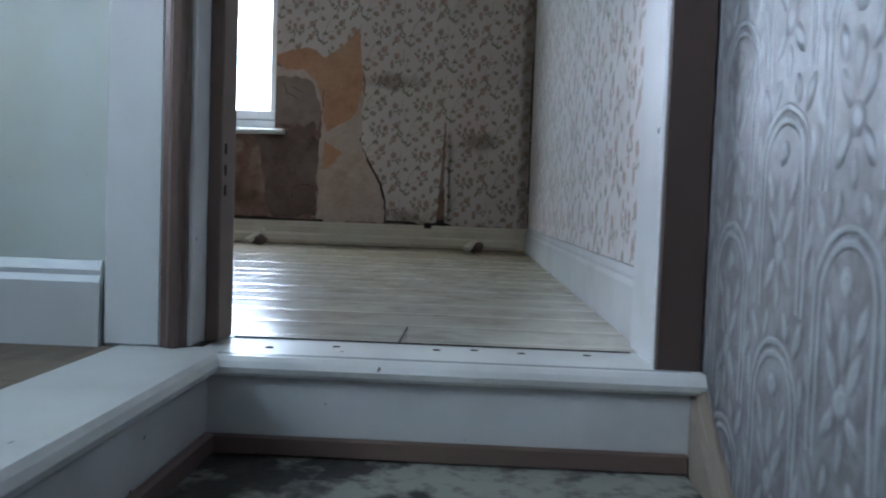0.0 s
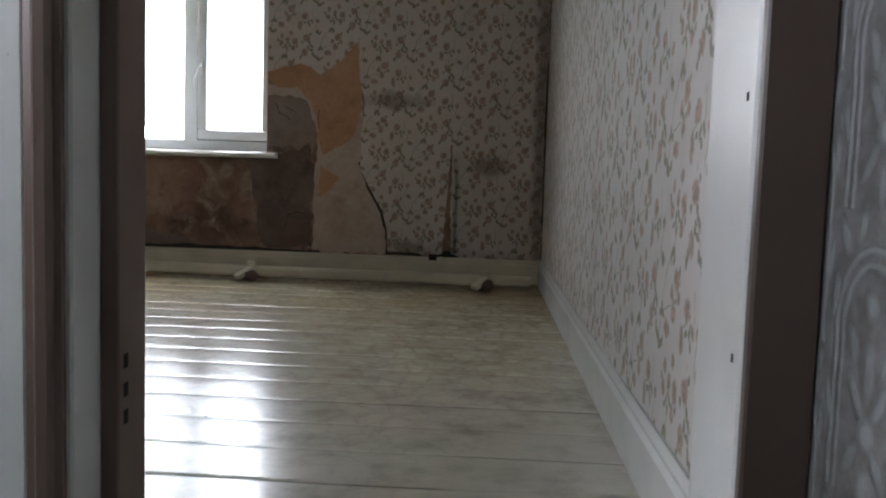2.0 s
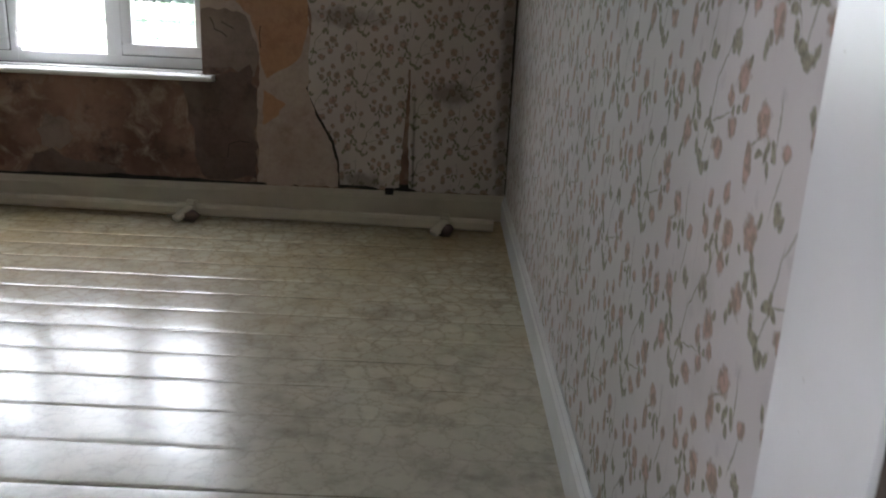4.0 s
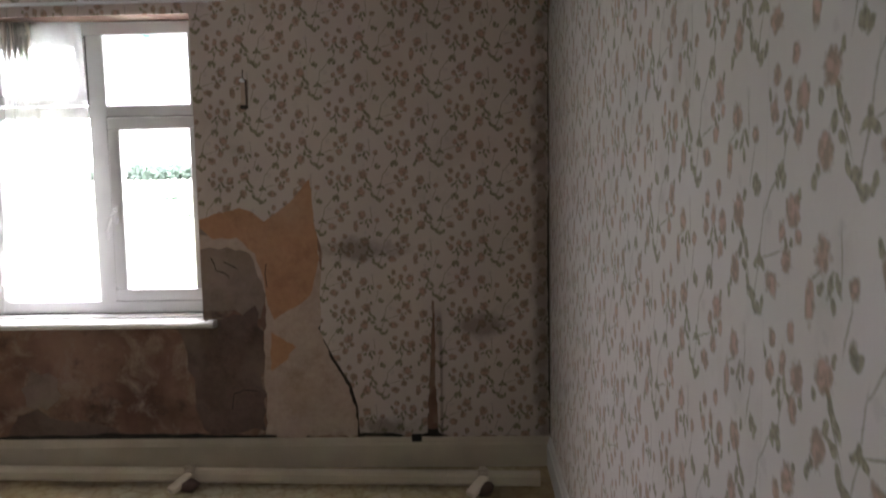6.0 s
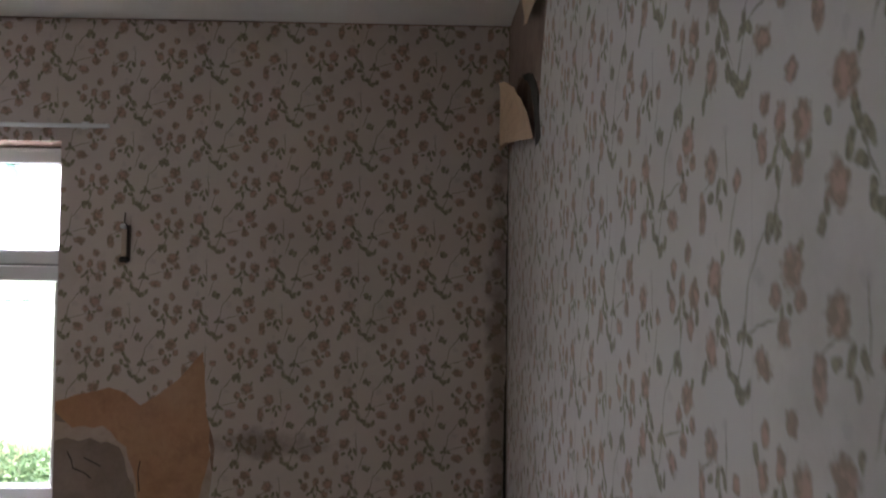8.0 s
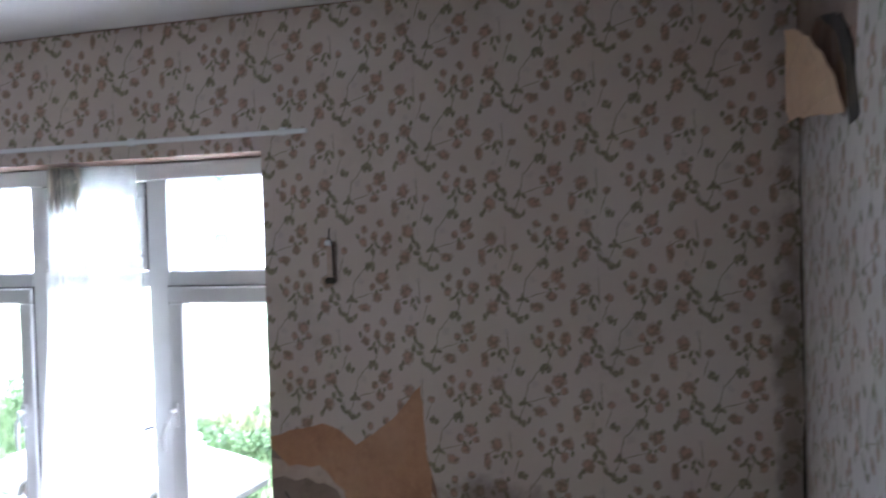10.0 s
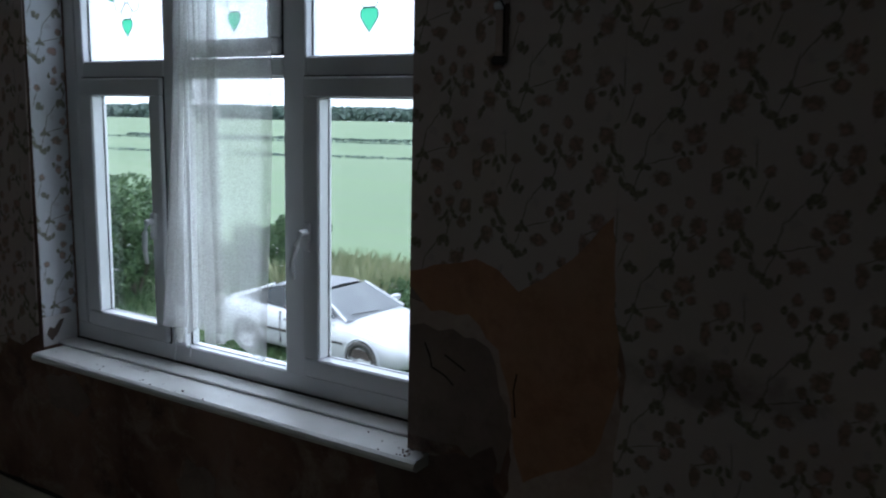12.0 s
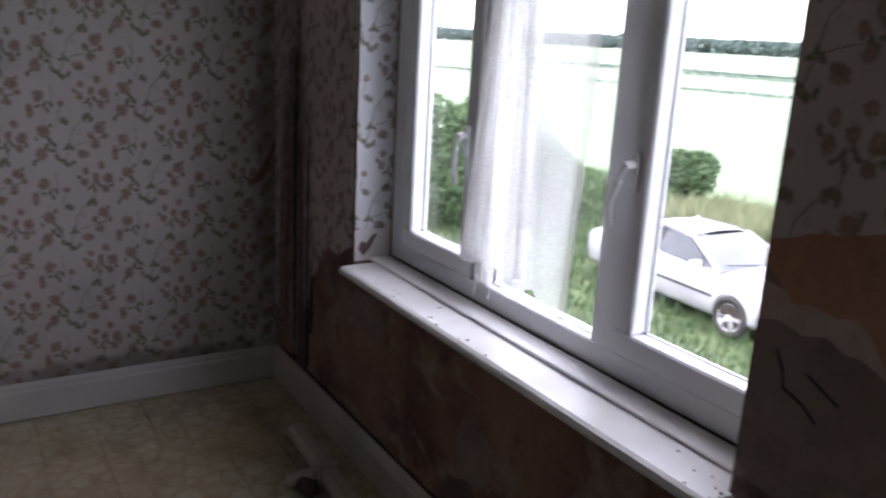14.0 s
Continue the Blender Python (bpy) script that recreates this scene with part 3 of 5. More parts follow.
structure("floor_joint", boxes((-0.70, -0.045, -3.417, -3.4145, -0.001, 0.0035), (-0.427, -0.425, -3.41, -3.23, -0.001, 0.0035)), M_DARK, "dark joint where the vinyl is cut")

# doorway: threshold board with its rounded nosing, jambs, stops and architraves
SKIRT = [(0, 0), (0.018, 0), (0.018, 0.098), (0.012, 0.108), (0.012, 0.116), (0.006, 0.13), (0, 0.13)]


def nosing_outline(depth, thick=0.03):
    return [(0, 0), (depth - 0.012, 0), (depth - 0.004, -0.006), (depth, -thick / 2), (depth - 0.004, -thick + 0.006), (depth - 0.012, -thick), (0, -thick)]


structure("threshold", profile(bmesh.new(), nosing_outline(0.180), (-0.719, NEAR - 0.01, 0.001), (0.752, 0, 0), (0, -1, 0)), M_SILL, "white painted threshold board, chipped, with a round nosing")
structure("landing_edge", profile(bmesh.new(), nosing_outline(0.17), (STAIR_X0 - 0.15, FAR_Y, 0.003), (0, -3.2, 0), (1, 0, 0)), M_SILL, "scuffed white painted edge board of the landing")
structure("landing_floor", boxes(*[(-1.99, STAIR_X0 - 0.155, FAR_Y - 0.002 - (i + 1) * 0.13, FAR_Y - 0.004 - i * 0.13, -0.03, 0.0) for i in range(26)], bevel=0.002), M_BOARDS, "bare brown floorboards of the landing")
structure("landing_deck", boxes((-1.99, STAIR_X0 - 0.02, -7.0, FAR_Y, -0.22, -0.032)), M_BOARDS, "joists and boards below the landing")

door = thing("door_frame", (-0.36, -3.49, 0), "white painted timber door frame, its landing face pinkish brown on one side", "door frame")
door["kind"] = "structure"


def local(bm, ob):
    bmesh.ops.transform(bm, matrix=Matrix.Translation(-Vector(ob.location)), verts=bm.verts)
    return bm


part("jamb", local(boxes((-0.036, -0.006, FAR_Y - 0.006, NEAR + 0.032, 0.002, 2.0), bevel=0.003), door), M_GLOSS_CLEAN, door, "shiny white painted jamb")
part("jamb", local(boxes((-0.7455, -0.731, FAR_Y - 0.006, NEAR + 0.012, 0.002, 2.0), bevel=0.003), door), M_GLOSS, door, "scuffed white painted jamb")
part("door_stop", local(boxes((-0.731, -0.709, -3.475, NEAR - 0.002, 0.002, 1.985), bevel=0.002), door), M_BROWN_PAINT, door, "dull brown door stop")
part("head_jamb", local(boxes((-0.7455, -0.006, FAR_Y - 0.006, NEAR + 0.012, 2.0, 2.028), bevel=0.003), door), M_GLOSS, door)
part("architrave", local(boxes((-0.034, STAIR_X1 - 0.001, FAR_Y - 0.024, FAR_Y - 0.007, -0.03, 2.08), bevel=0.003), door), M_BROWN_DARK, door, "dark brown painted architrave")
part("architrave", local(boxes((-0.862, -0.7755, FAR_Y - 0.018, FAR_Y - 0.002, 0.004, 2.08), bevel=0.003), door), M_GLOSS_CLEAN, door, "wide white painted architrave")
part("moulding", local(profile(bmesh.new(), [(0, 0), (0.037, 0), (0.037, 0.008), (0.030, 0.010), (0.026, 0.020), (0.016, 0.022), (0.009, 0.014), (0, 0.012)], (-0.775, FAR_Y - 0.0065, 0.004), (0, 0, 2.05), (1, 0, 0), (0, -1, 0)), door), M_BROWN_PAINT, door, "brown rounded moulding at the edge of the architrave")
for z in (0.302, 0.268, 0.236):
    part("hinge_hole", local(boxes((-0.7095, -0.7080, -3.463, -3.452, z, z + 0.017), bevel=0.0007), door), M_DARK, door, "dark screw hole left by a hinge")
for z in (0.62, 0.35):
    part("hinge_hole", local(boxes((-0.0368, -0.0355, -3.515, -3.509, z, z + 0.009)), door), M_DARK, door, "dark screw hole left by a hinge")


def skirting(name, origin, along, across, label, material=M_GLOSS):
    return structure(name, profile(bmesh.new(), SKIRT, origin, along, across), material, label)


skirting("skirting_east", (-0.001, NEAR + 0.013, 0), (0, -NEAR - 0.032, 0), (-1, 0, 0), "white gloss skirting board below the papered wall", M_GLOSS_CLEAN)
skirting("skirting_west", (W_LEFT + 0.001, NEAR + 0.001, 0), (0, -NEAR - 0.02, 0), (1, 0, 0), "white gloss skirting board, grimy")
skirting("skirting_north", (W_LEFT + 0.001, -0.001, 0), (-W_LEFT - 0.002, 0, 0), (0, -1, 0), "greyish cream skirting board, dusty and chipped", M_CREAM)
skirting("skirting_landing", (-1.99, FAR_Y - 0.002, 0), (1.12, 0, 0), (0, -1, 0), "white painted skirting board with a moulded top", M_GLOSS_CLEAN)
structure("skirting_stair", profile(bmesh.new(), SKIRT, (STAIR_X1 - 0.001, FAR_Y - 0.03, -0.13), (0, -3.3, -2.55), (-1, 0, 0)), M_STRING, "sloping scuffed tan painted string board beside the stairs")

# the stairs that come up along the papered wall
for i in range(9):
    top, y1 = -0.148 - 0.18 * i, FAR_Y - 0.025 - 0.225 * i
    stair = thing("stair_step", (-0.33, y1, top), "worn stair tread with dark and pale old paint", "stairs", "steps of the staircase")
    stair["kind"] = "structure"
    part("tread", local(boxes((STAIR_X0 - 0.018, STAIR_X1 - 0.019, y1 - 0.25, y1, top - 0.03, top), bevel=0.004), stair), M_TREAD, stair)
    part("riser", local(boxes((STAIR_X0 - 0.018, STAIR_X1 - 0.019, y1 - 0.012, y1, top, top + 0.15), bevel=0.001), stair), M_GLOSS, stair, "white painted riser, scuffed")
    part("scotia", local(boxes((STAIR_X0 - 0.018, STAIR_X1 - 0.02, y1 - 0.024, y1 - 0.013, top + 0.001, top + 0.032), bevel=0.004), stair), M_BROWN_PAINT, stair, "brown strip at the foot of the riser")
structure("landing_fascia", boxes((STAIR_X0 - 0.019, STAIR_X0 - 0.005, -6.9, FAR_Y - 0.03, -0.21, -0.028), bevel=0.002), M_GLOSS, "white painted fascia board below the landing edge")
structure("fascia_strip", boxes((STAIR_X0 - 0.004, STAIR_X0 + 0.012, -6.9, FAR_Y - 0.05, -0.146, -0.112), bevel=0.004), M_BROWN_PAINT, "brown strip along the fascia")

# ---- the papers and plaster layers of the window wall ----


def on_north(u, v, d):
    return (u, -d, v)


def on_east(u, v, d):
    return (-d, u, v)


def on_west(u, v, d):
    return (W_LEFT + d, u, v)


def layer(name, outline, place, thick, material, label):
    return structure(name, sheet(bmesh.new(), outline, place, thick), material, label)


layer("plaster_patch_grey", roughen([(-1.498, 0.70), (-1.498, 1.06), (-1.20, 1.06), (-1.20, 0.80), (-1.25, 0.66), (-1.36, 0.70)], 0.03, 0.012, 3, (0,)), on_north, 0.0012, M_PATCH_GREY, "grey-brown plaster where the paper has gone")
layer("plaster_patch_dark", roughen([(-1.62, 0.62), (-1.42, 0.66), (-1.27, 0.72), (-1.235, 0.60), (-1.245, 0.16), (-1.36, 0.15), (-1.52, 0.17), (-1.55, 0.35)], 0.04, 0.02, 5), on_north, 0.0016, M_PATCH_DARK, "dark damp patch below the corner of the window")
layer("plaster_patch_pink", roughen([(-1.498, 0.965), (-1.498, 1.03), (-1.28, 1.03), (-1.0, 1.10), (-0.96, 0.60), (-0.90, 0.48), (-0.83, 0.36), (-0.805, 0.134), (-1.245, 0.134), (-1.235, 0.50), (-1.222, 0.70), (-1.235, 0.82), (-1.285, 0.945), (-1.38, 0.975)], 0.03, 0.008, 7, (0,)), on_north, 0.0022, M_PATCH_PINK, "pale pinkish plaster and paper remains")
layer("distemper_patch", roughen([(-1.498, 1.06), (-1.498, 1.14), (-1.32, 1.17), (-1.21, 1.12), (-0.99, 1.30), (-0.985, 0.92), (-1.0, 0.86), (-1.03, 0.76), (-1.095, 0.71), (-1.19, 0.655), (-1.215, 0.72), (-1.225, 0.80), (-1.262, 0.945), (-1.34, 1.015), (-1.44, 1.007)], 0.03, 0.006, 9, (0,)), on_north, 0.0030, M_PATCH_ORANGE, "peach-coloured old distemper bared by torn paper")
layer("distemper_remnant", roughen([(-1.205, 0.60), (-1.10, 0.535), (-1.15, 0.47), (-1.21, 0.43)], 0.02, 0.006, 11), on_north, 0.0028, M_PATCH_ORANGE, "small peach-coloured remnant")
layer("plaster_patch_low", roughen([(-2.40, 0.134), (-2.35, 0.24), (-2.26, 0.27), (-2.18, 0.22), (-2.02, 0.20), (-1.9, 0.16), (-1.88, 0.134)], 0.03, 0.014, 13), on_north, 0.0015, M_PATCH_DARK, "dark hole-edged plaster above the skirting")
layer("plaster_scar", roughen([(-2.33, 0.36), (-2.28, 0.44), (-2.18, 0.42), (-2.15, 0.33), (-2.22, 0.26), (-2.31, 0.28)], 0.03, 0.012, 15), on_north, 0.0018, M_PATCH_GREY, "lighter scar in the plaster")
layer("plaster_patch_left", roughen([(-2.96, 0.56), (-2.80, 0.60), (-2.72, 0.52), (-2.80, 0.45), (-2.94, 0.47)], 0.03, 0.01, 17), on_north, 0.0018, M_PATCH_GREY, "lighter plaster below the window corner")

PAPER_NORTH = [(-0.004, 0.132), (-0.004, CEIL - 0.005), (W_LEFT + 0.004, CEIL - 0.005), (W_LEFT + 0.004, 0.30), (-3.60, 0.28), (-3.535, 0.9), (-3.515, 1.50), (-3.50, 0.9), (-3.515, 0.20), (-3.38, 0.15), (-3.34, 0.2),
               (-3.33, 0.36), (-3.30, 0.50), (-3.24, 0.58), (-3.16, 0.66), (-3.08, 0.65), (-2.985, 0.70), (WX0 - 0.002, WZ1 + 0.001), (WX1 + 0.002, WZ1 + 0.001), (WX1 + 0.003, 1.095),
               (-1.40, 1.122), (-1.323, 1.142), (-1.27, 1.125), (-1.218, 1.082), (-1.10, 1.165), (-1.015, 1.262), (-0.999, 1.05), (-0.972, 0.94), (-0.985, 0.80), (-0.990, 0.60), (-0.935, 0.484),
               (-0.863, 0.367), (-0.835, 0.25), (-0.831, 0.15), (-0.70, 0.150), (-0.60, 0.132), (-0.535, 0.15), (-0.518, 0.45), (-0.500, 0.79), (-0.494, 0.60), (-0.497, 0.40), (-0.487, 0.15), (-0.44, 0.133)]
STRAIGHT = (0, 1, 2, 16, 17, 18)
layer("wallpaper_north", roughen(PAPER_NORTH, 0.03, 0.0035, 21, STRAIGHT), on_north, 0.005, M_PAPER_X, "faded rose wallpaper, damp-stained and torn away round the window")
TORN_EAST = [(-0.004, CEIL - 0.005), (-0.004, 1.92), (-0.12, 1.95), (-0.30, 1.95), (-0.46, 1.93), (-0.60, 1.88), (-0.70, 1.94), (-0.74, 2.05), (-0.79, 2.14), (-0.88, 2.24), (-0.96, CEIL - 0.005)]
layer("wallpaper_east", roughen([(NEAR + 0.014, 0.132), (-0.004, 0.132)] + TORN_EAST[1:] + [(NEAR + 0.014, CEIL - 0.005)], 0.03, 0.004, 23, (0, 11, 12, 13)), on_east, 0.003, M_PAPER_EAST, "cream wallpaper printed with rose sprigs, torn in the top corner")
layer("bared_corner_plaster", roughen([(-0.004, CEIL - 0.008), (-0.004, 2.08), (-0.30, 2.13), (-0.70, 2.02), (-0.78, 2.16), (-0.90, CEIL - 0.06), (-0.95, CEIL - 0.008)], 0.03, 0.01, 25, (0,)), on_east, 0.0015, M_PATCH_GREY, "bare brown plaster in the torn corner")
layer("wallpaper_west", roughen([(NEAR + 0.004, 0.132), (-0.004, 0.132), (-0.004, 0.92), (-0.05, 0.80), (-0.115, 0.765), (-0.05, 0.86), (-0.004, 0.95), (-0.004, CEIL - 0.005), (NEAR + 0.004, CEIL - 0.005)], 0.04, 0.003, 27, (0, 1, 6, 7, 8)), on_west, 0.003, M_PAPER_Y, "cream wallpaper printed with rose sprigs, split near the corner")
layer("damp_stain", roughen([(-3.43, 0.135), (-3.41, 0.45), (-3.425, 0.85), (-3.40, 1.25), (-3.385, 0.9), (-3.375, 0.5), (-3.345, 0.30), (-3.34, 0.135)], 0.03, 0.007, 31), on_north, 0.0058, M_PATCH_DARK, "damp brown stain soaked down the split paper")
for x, z0, z1, w in ((-3.455, 0.14, 1.62, 0.010), (-3.335, 0.16, 1.05, 0.009), (-3.30, 0.30, 0.62, 0.008)):
    layer("paper_split", roughen([(x, z0), (x + w, z0 + 0.1), (x + 0.6 * w, (z0 + z1) / 2), (x + 0.012, z1), (x + 0.002, z1 - 0.1), (x - 0.6 * w, (z0 + z1) / 2), (x - w, z0 + 0.15)], 0.04, 0.004, 33), on_north, 0.0066, M_DARK, "dark split in the sagging wallpaper")
structure("wallpaper_reveal", boxes((WX0 + 0.0005, WX0 + 0.003, 0.001, 0.125, WZ0 + 0.10, WZ1 - 0.002)), M_PAPER_REVEAL, "rose wallpaper on the window reveal, daylight put into its colour")
structure("plaster_reveal", boxes((WX0 + 0.0005, WX0 + 0.0025, 0.001, 0.125, WZ0, WZ0 + 0.099)), M_CEILING, "broken pinkish plaster at the foot of the reveal")
layer("brick_scar", [(0.012, 0.70), (0.03, 0.675), (0.055, 0.70), (0.078, 0.745), (0.062, 0.742), (0.04, 0.715), (0.024, 0.725)], lambda u, v, d: (WX0 + 0.003 + d, u, v), 0.001, M_BROWN_PAINT, "reddish brick showing through the broken plaster")


def curl(name, base, tip, width, lift, axis, material, label):
    """A strip of loose paper that leaves the wall towards its tip."""
    bm = bmesh.new()
    rows = 9
    grid = []
    for i in range(rows):
        f = i / (rows - 1)
        u, v = base[0] + (tip[0] - base[0]) * f, base[1] + (tip[1] - base[1]) * f
        w = width * (1 - 0.55 * f) / 2
        off = 0.006 + lift * math.sin(f * 1.9)
        row = []
        for s in (-1, 0, 1):
            o = off + (0.012 * f if s == 0 else 0)
            row.append((u + s * w, v + 0.012 * math.sin(5 * f + s), o))
        grid.append([bm.verts.new(axis(*r)) for r in row])
    for a, b in zip(grid, grid[1:]):
        for k in range(2):
            bm.faces.new((a[k], a[k + 1], b[k + 1], b[k]))
    bmesh.ops.solidify(bm, geom=bm.faces[:], thickness=0.0008)
    return structure(name, bm, material, label)


# shadow behind the loose flap, laid on the wall as a near-black crescent
layer("flap_shadow", roughen([(-0.36, 2.12), (-0.58, 2.07), (-0.68, 2.00), (-0.735, 1.87), (-0.65, 1.862), (-0.62, 1.97), (-0.53, 2.05)], 0.03, 0.004, 31), on_east, 0.0048, M_DARK, "dark sheet for the shadow behind the loose paper")


def bowed(name, outline, lift, seed, material, label):
    """Loose paper across the corner: (along the side wall, height) pairs, standing off the wall by lift in the middle."""
    bm = bmesh.new()
    pts = roughen(outline, 0.03, 0.004, seed)
    low, high = min(p[0] for p in pts), max(p[0] for p in pts)

    def place(u, v, d):
        f = (u - low) / (high - low)
        return (-0.008 - d - lift * math.sin(math.pi * min(1, f * 1.15) * 0.85), u, v)

    sheet(bm, pts, place, 0.0015)
    return structure(name, bm, material, label)


bowed("paper_flap_corner", [(-0.02, 2.10), (-0.20, 2.13), (-0.38, 2.095), (-0.50, 2.05), (-0.60, 1.96), (-0.64, 1.885), (-0.48, 1.90), (-0.30, 1.915), (-0.12, 1.93), (-0.01, 1.97)], 0.055, 33, M_BACKING, "peach paper backing folded back in the corner")
bowed("paper_flap_ceiling", [(-0.50, 2.30), (-0.62, 2.33), (-0.80, 2.36), (-0.93, 2.30), (-0.86, 2.20), (-0.72, 2.16), (-0.58, 2.20)], 0.03, 34, M_BACKING, "peach paper backing curling under the ceiling")
# mould at the paper's foot; up the tear, shade of the lifted edge as dark strip
layer("mould_and_edge_shade", roughen([(-1.00, 0.62), (-0.945, 0.474), (-0.873, 0.355), (-0.845, 0.25), (-0.841, 0.132), (-0.45, 0.132), (-0.45, 0.165), (-0.81, 0.17), (-0.80, 0.37), (-0.90, 0.50), (-0.96, 0.65)], 0.02, 0.005, 35), on_north, 0.0042, M_DARK, "black mould and the lifted paper's shade along its torn edge")
# narrow near-black strip down the corner of the room
layer("dark_corner_strip", roughen([(-0.007, 0.14), (-0.012, 0.9), (-0.006, 1.3), (-0.006, 2.0), (-0.0035, 2.0), (-0.0035, 0.14)], 0.05, 0.003, 36, (4,)), on_north, 0.0056, M_DARK, "dark strip down the corner of the paper")
for k, pts in enumerate(([(-1.455, 0.93), (-1.44, 0.90), (-1.435, 0.875), (-1.40, 0.862), (-1.375, 0.842)], [(-1.40, 0.91), (-1.37, 0.895), (-1.345, 0.882)], [(-1.28, 0.34), (-1.33, 0.345), (-1.38, 0.33), (-1.39, 0.26)], [(-1.215, 0.9), (-1.222, 0.86), (-1.216, 0.80)])):
    structure("plaster_crack", tube(bmesh.new(), [(x, -0.0022, z) for x, z in pts], 0.0022, 5), M_DARK, "dark crack in the old plaster")
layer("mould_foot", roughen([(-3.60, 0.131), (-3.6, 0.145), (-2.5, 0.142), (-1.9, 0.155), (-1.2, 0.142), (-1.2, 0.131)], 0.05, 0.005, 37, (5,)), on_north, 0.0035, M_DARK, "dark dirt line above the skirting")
curl("paper_flap_slit", (-0.478, 0.70), (-0.472, 0.16), 0.030, 0.018, on_north, M_PAPER_X, "edge of wallpaper curling beside a split")
curl("paper_flap_left", (-3.46, 1.45), (-3.45, 0.25), 0.10, 0.05, on_north, M_PAPER_X, "wallpaper hanging loose in the corner")

# ---- the window ----
win = thing("window_1", (-2.23, 0.12, 1.31), "white plastic casement window of three lights with small top lights", "window")
win["kind"] = "structure"
FY0, FY1 = 0.128, 0.190
M1, M2, TR = -2.463, -1.968, 1.570


def wpart(name, bm, material, label="", parent=None):
    ob = part(name, local(bm, win), material, parent or win, label)
    return ob


def ring(x0, x1, z0, z1, w, y0, y1, bevel=0.004, low=None):
    low = low or w
    return boxes((x0, x1, y0, y1, z1 - w, z1), (x0, x1, y0, y1, z0, z0 + low), (x0, x0 + w, y0, y1, z0 + low, z1 - w), (x1 - w, x1, y0, y1, z0 + low, z1 - w), bevel=bevel)


wpart("window_frame", ring(WX0 + 0.004, WX1 - 0.002, WZ0 + 0.004, WZ1 - 0.004, 0.056, FY0, FY1, low=0.062), M_UPVC)
wpart("frame_extension", boxes((WX0 + 0.0605, WX0 + 0.096, FY0 + 0.002, FY1 - 0.002, WZ0 + 0.066, WZ1 - 0.060), bevel=0.003), M_UPVC)
wpart("mullion", boxes((M1 - 0.022, M1 + 0.040, FY0 + 0.001, FY1 - 0.001, WZ0 + 0.06, WZ1 - 0.058), bevel=0.004), M_UPVC)
wpart("mullion", boxes((M2 - 0.040, M2 + 0.040, FY0 + 0.001, FY1 - 0.001, WZ0 + 0.06, WZ1 - 0.058), bevel=0.004), M_UPVC)
for a, b in ((WX0 + 0.0965, M1 - 0.022), (M1 + 0.040, M2 - 0.040), (M2 + 0.040, WX1 - 0.056)):
    wpart("transom", boxes((a, b, FY0 + 0.002, FY1 - 0.002, TR - 0.026, TR + 0.026), bevel=0.004), M_UPVC)


def motif(cx, cz, y, parent, s=1.0):
    """A stained flower: four green leaves round five clear petals drawn in dark lead."""
    def turned(pts, turn, out, w=1.0):
        t = radians(turn)
        return [(cx + s * (w * x * math.cos(t) - (z + out) * math.sin(t)), cz + s * (w * x * math.sin(t) + (z + out) * math.cos(t))) for x, z in pts]

    leaf = [(-0.030, 0.0), (-0.012, -0.010), (0.0, -0.006), (0.012, -0.010), (0.030, 0.0), (0.031, 0.018), (0.018, 0.038), (0.0, 0.060), (-0.018, 0.038), (-0.031, 0.018)]
    long_leaf = [(-0.036, -0.006), (0.0, -0.012), (0.028, 0.004), (0.027, 0.030), (0.020, 0.052), (0.016, 0.080), (-0.004, 0.062), (-0.028, 0.034)]
    mirrored = [(-x, z) for x, z in long_leaf]
    for shape, turn, out in ((leaf, 0, 0.082), (mirrored, 74, 0.078), (long_leaf, -74, 0.078), (leaf, 180, 0.082)):
        bm = bmesh.new()
        pts = turned(shape, turn, out)
        sheet(bm, pts, lambda u, v, d: (u, y - d, v), 0.002)
        wpart("green_leaf", bm, M_GREEN_GLASS, "", parent)
        bm = bmesh.new()
        tube(bm, [(u, y - 0.002, v) for u, v in pts + pts[:1]], 0.0014, 4, False)
        wpart("lead_line", bm, M_BLACK_RUBBER, "", parent)
    bm = bmesh.new()
    petal = [(-0.006, 0.012), (-0.024, 0.032), (-0.032, 0.052), (-0.026, 0.070), (-0.010, 0.078), (0.0, 0.073), (0.010, 0.078), (0.026, 0.070), (0.032, 0.052), (0.024, 0.032), (0.006, 0.012)]
    for k in range(5):
        tube(bm, [(u, y - 0.002, v) for u, v in turned(petal, 36 + 72 * k, 0.0)], 0.0012, 4, False)
    tube(bm, [(cx + s * 0.014 * math.cos(k * math.tau / 12), y - 0.002, cz + s * 0.014 * math.sin(k * math.tau / 12)) for k in range(13)], 0.0012, 4, False)
    wpart("lead_line", bm, M_BLACK_RUBBER, "", parent)


def pane(x0, x1, z0, z1, y=0.160, obscure=False, flower=False):
    p = wpart("pane", boxes((x0, x1, y, y + 0.004, z0, z1)), M_OBSCURE if obscure else M_GLASS, "obscured glass pane with a small flower" if obscure else "clear glass pane")
    p.visible_shadow = False
    wpart("bead", ring(x0 - 0.001, x1 + 0.001, z0 - 0.001, z1 + 0.001, 0.006, y - 0.006, y - 0.001, 0.0), M_BLACK_RUBBER, "black rubber bead")
    if flower:
        motif((x0 + x1) / 2, (z0 + z1) / 2 + 0.035, y - 0.001, win, 0.78 if x0 < -1.95 else 0.9)


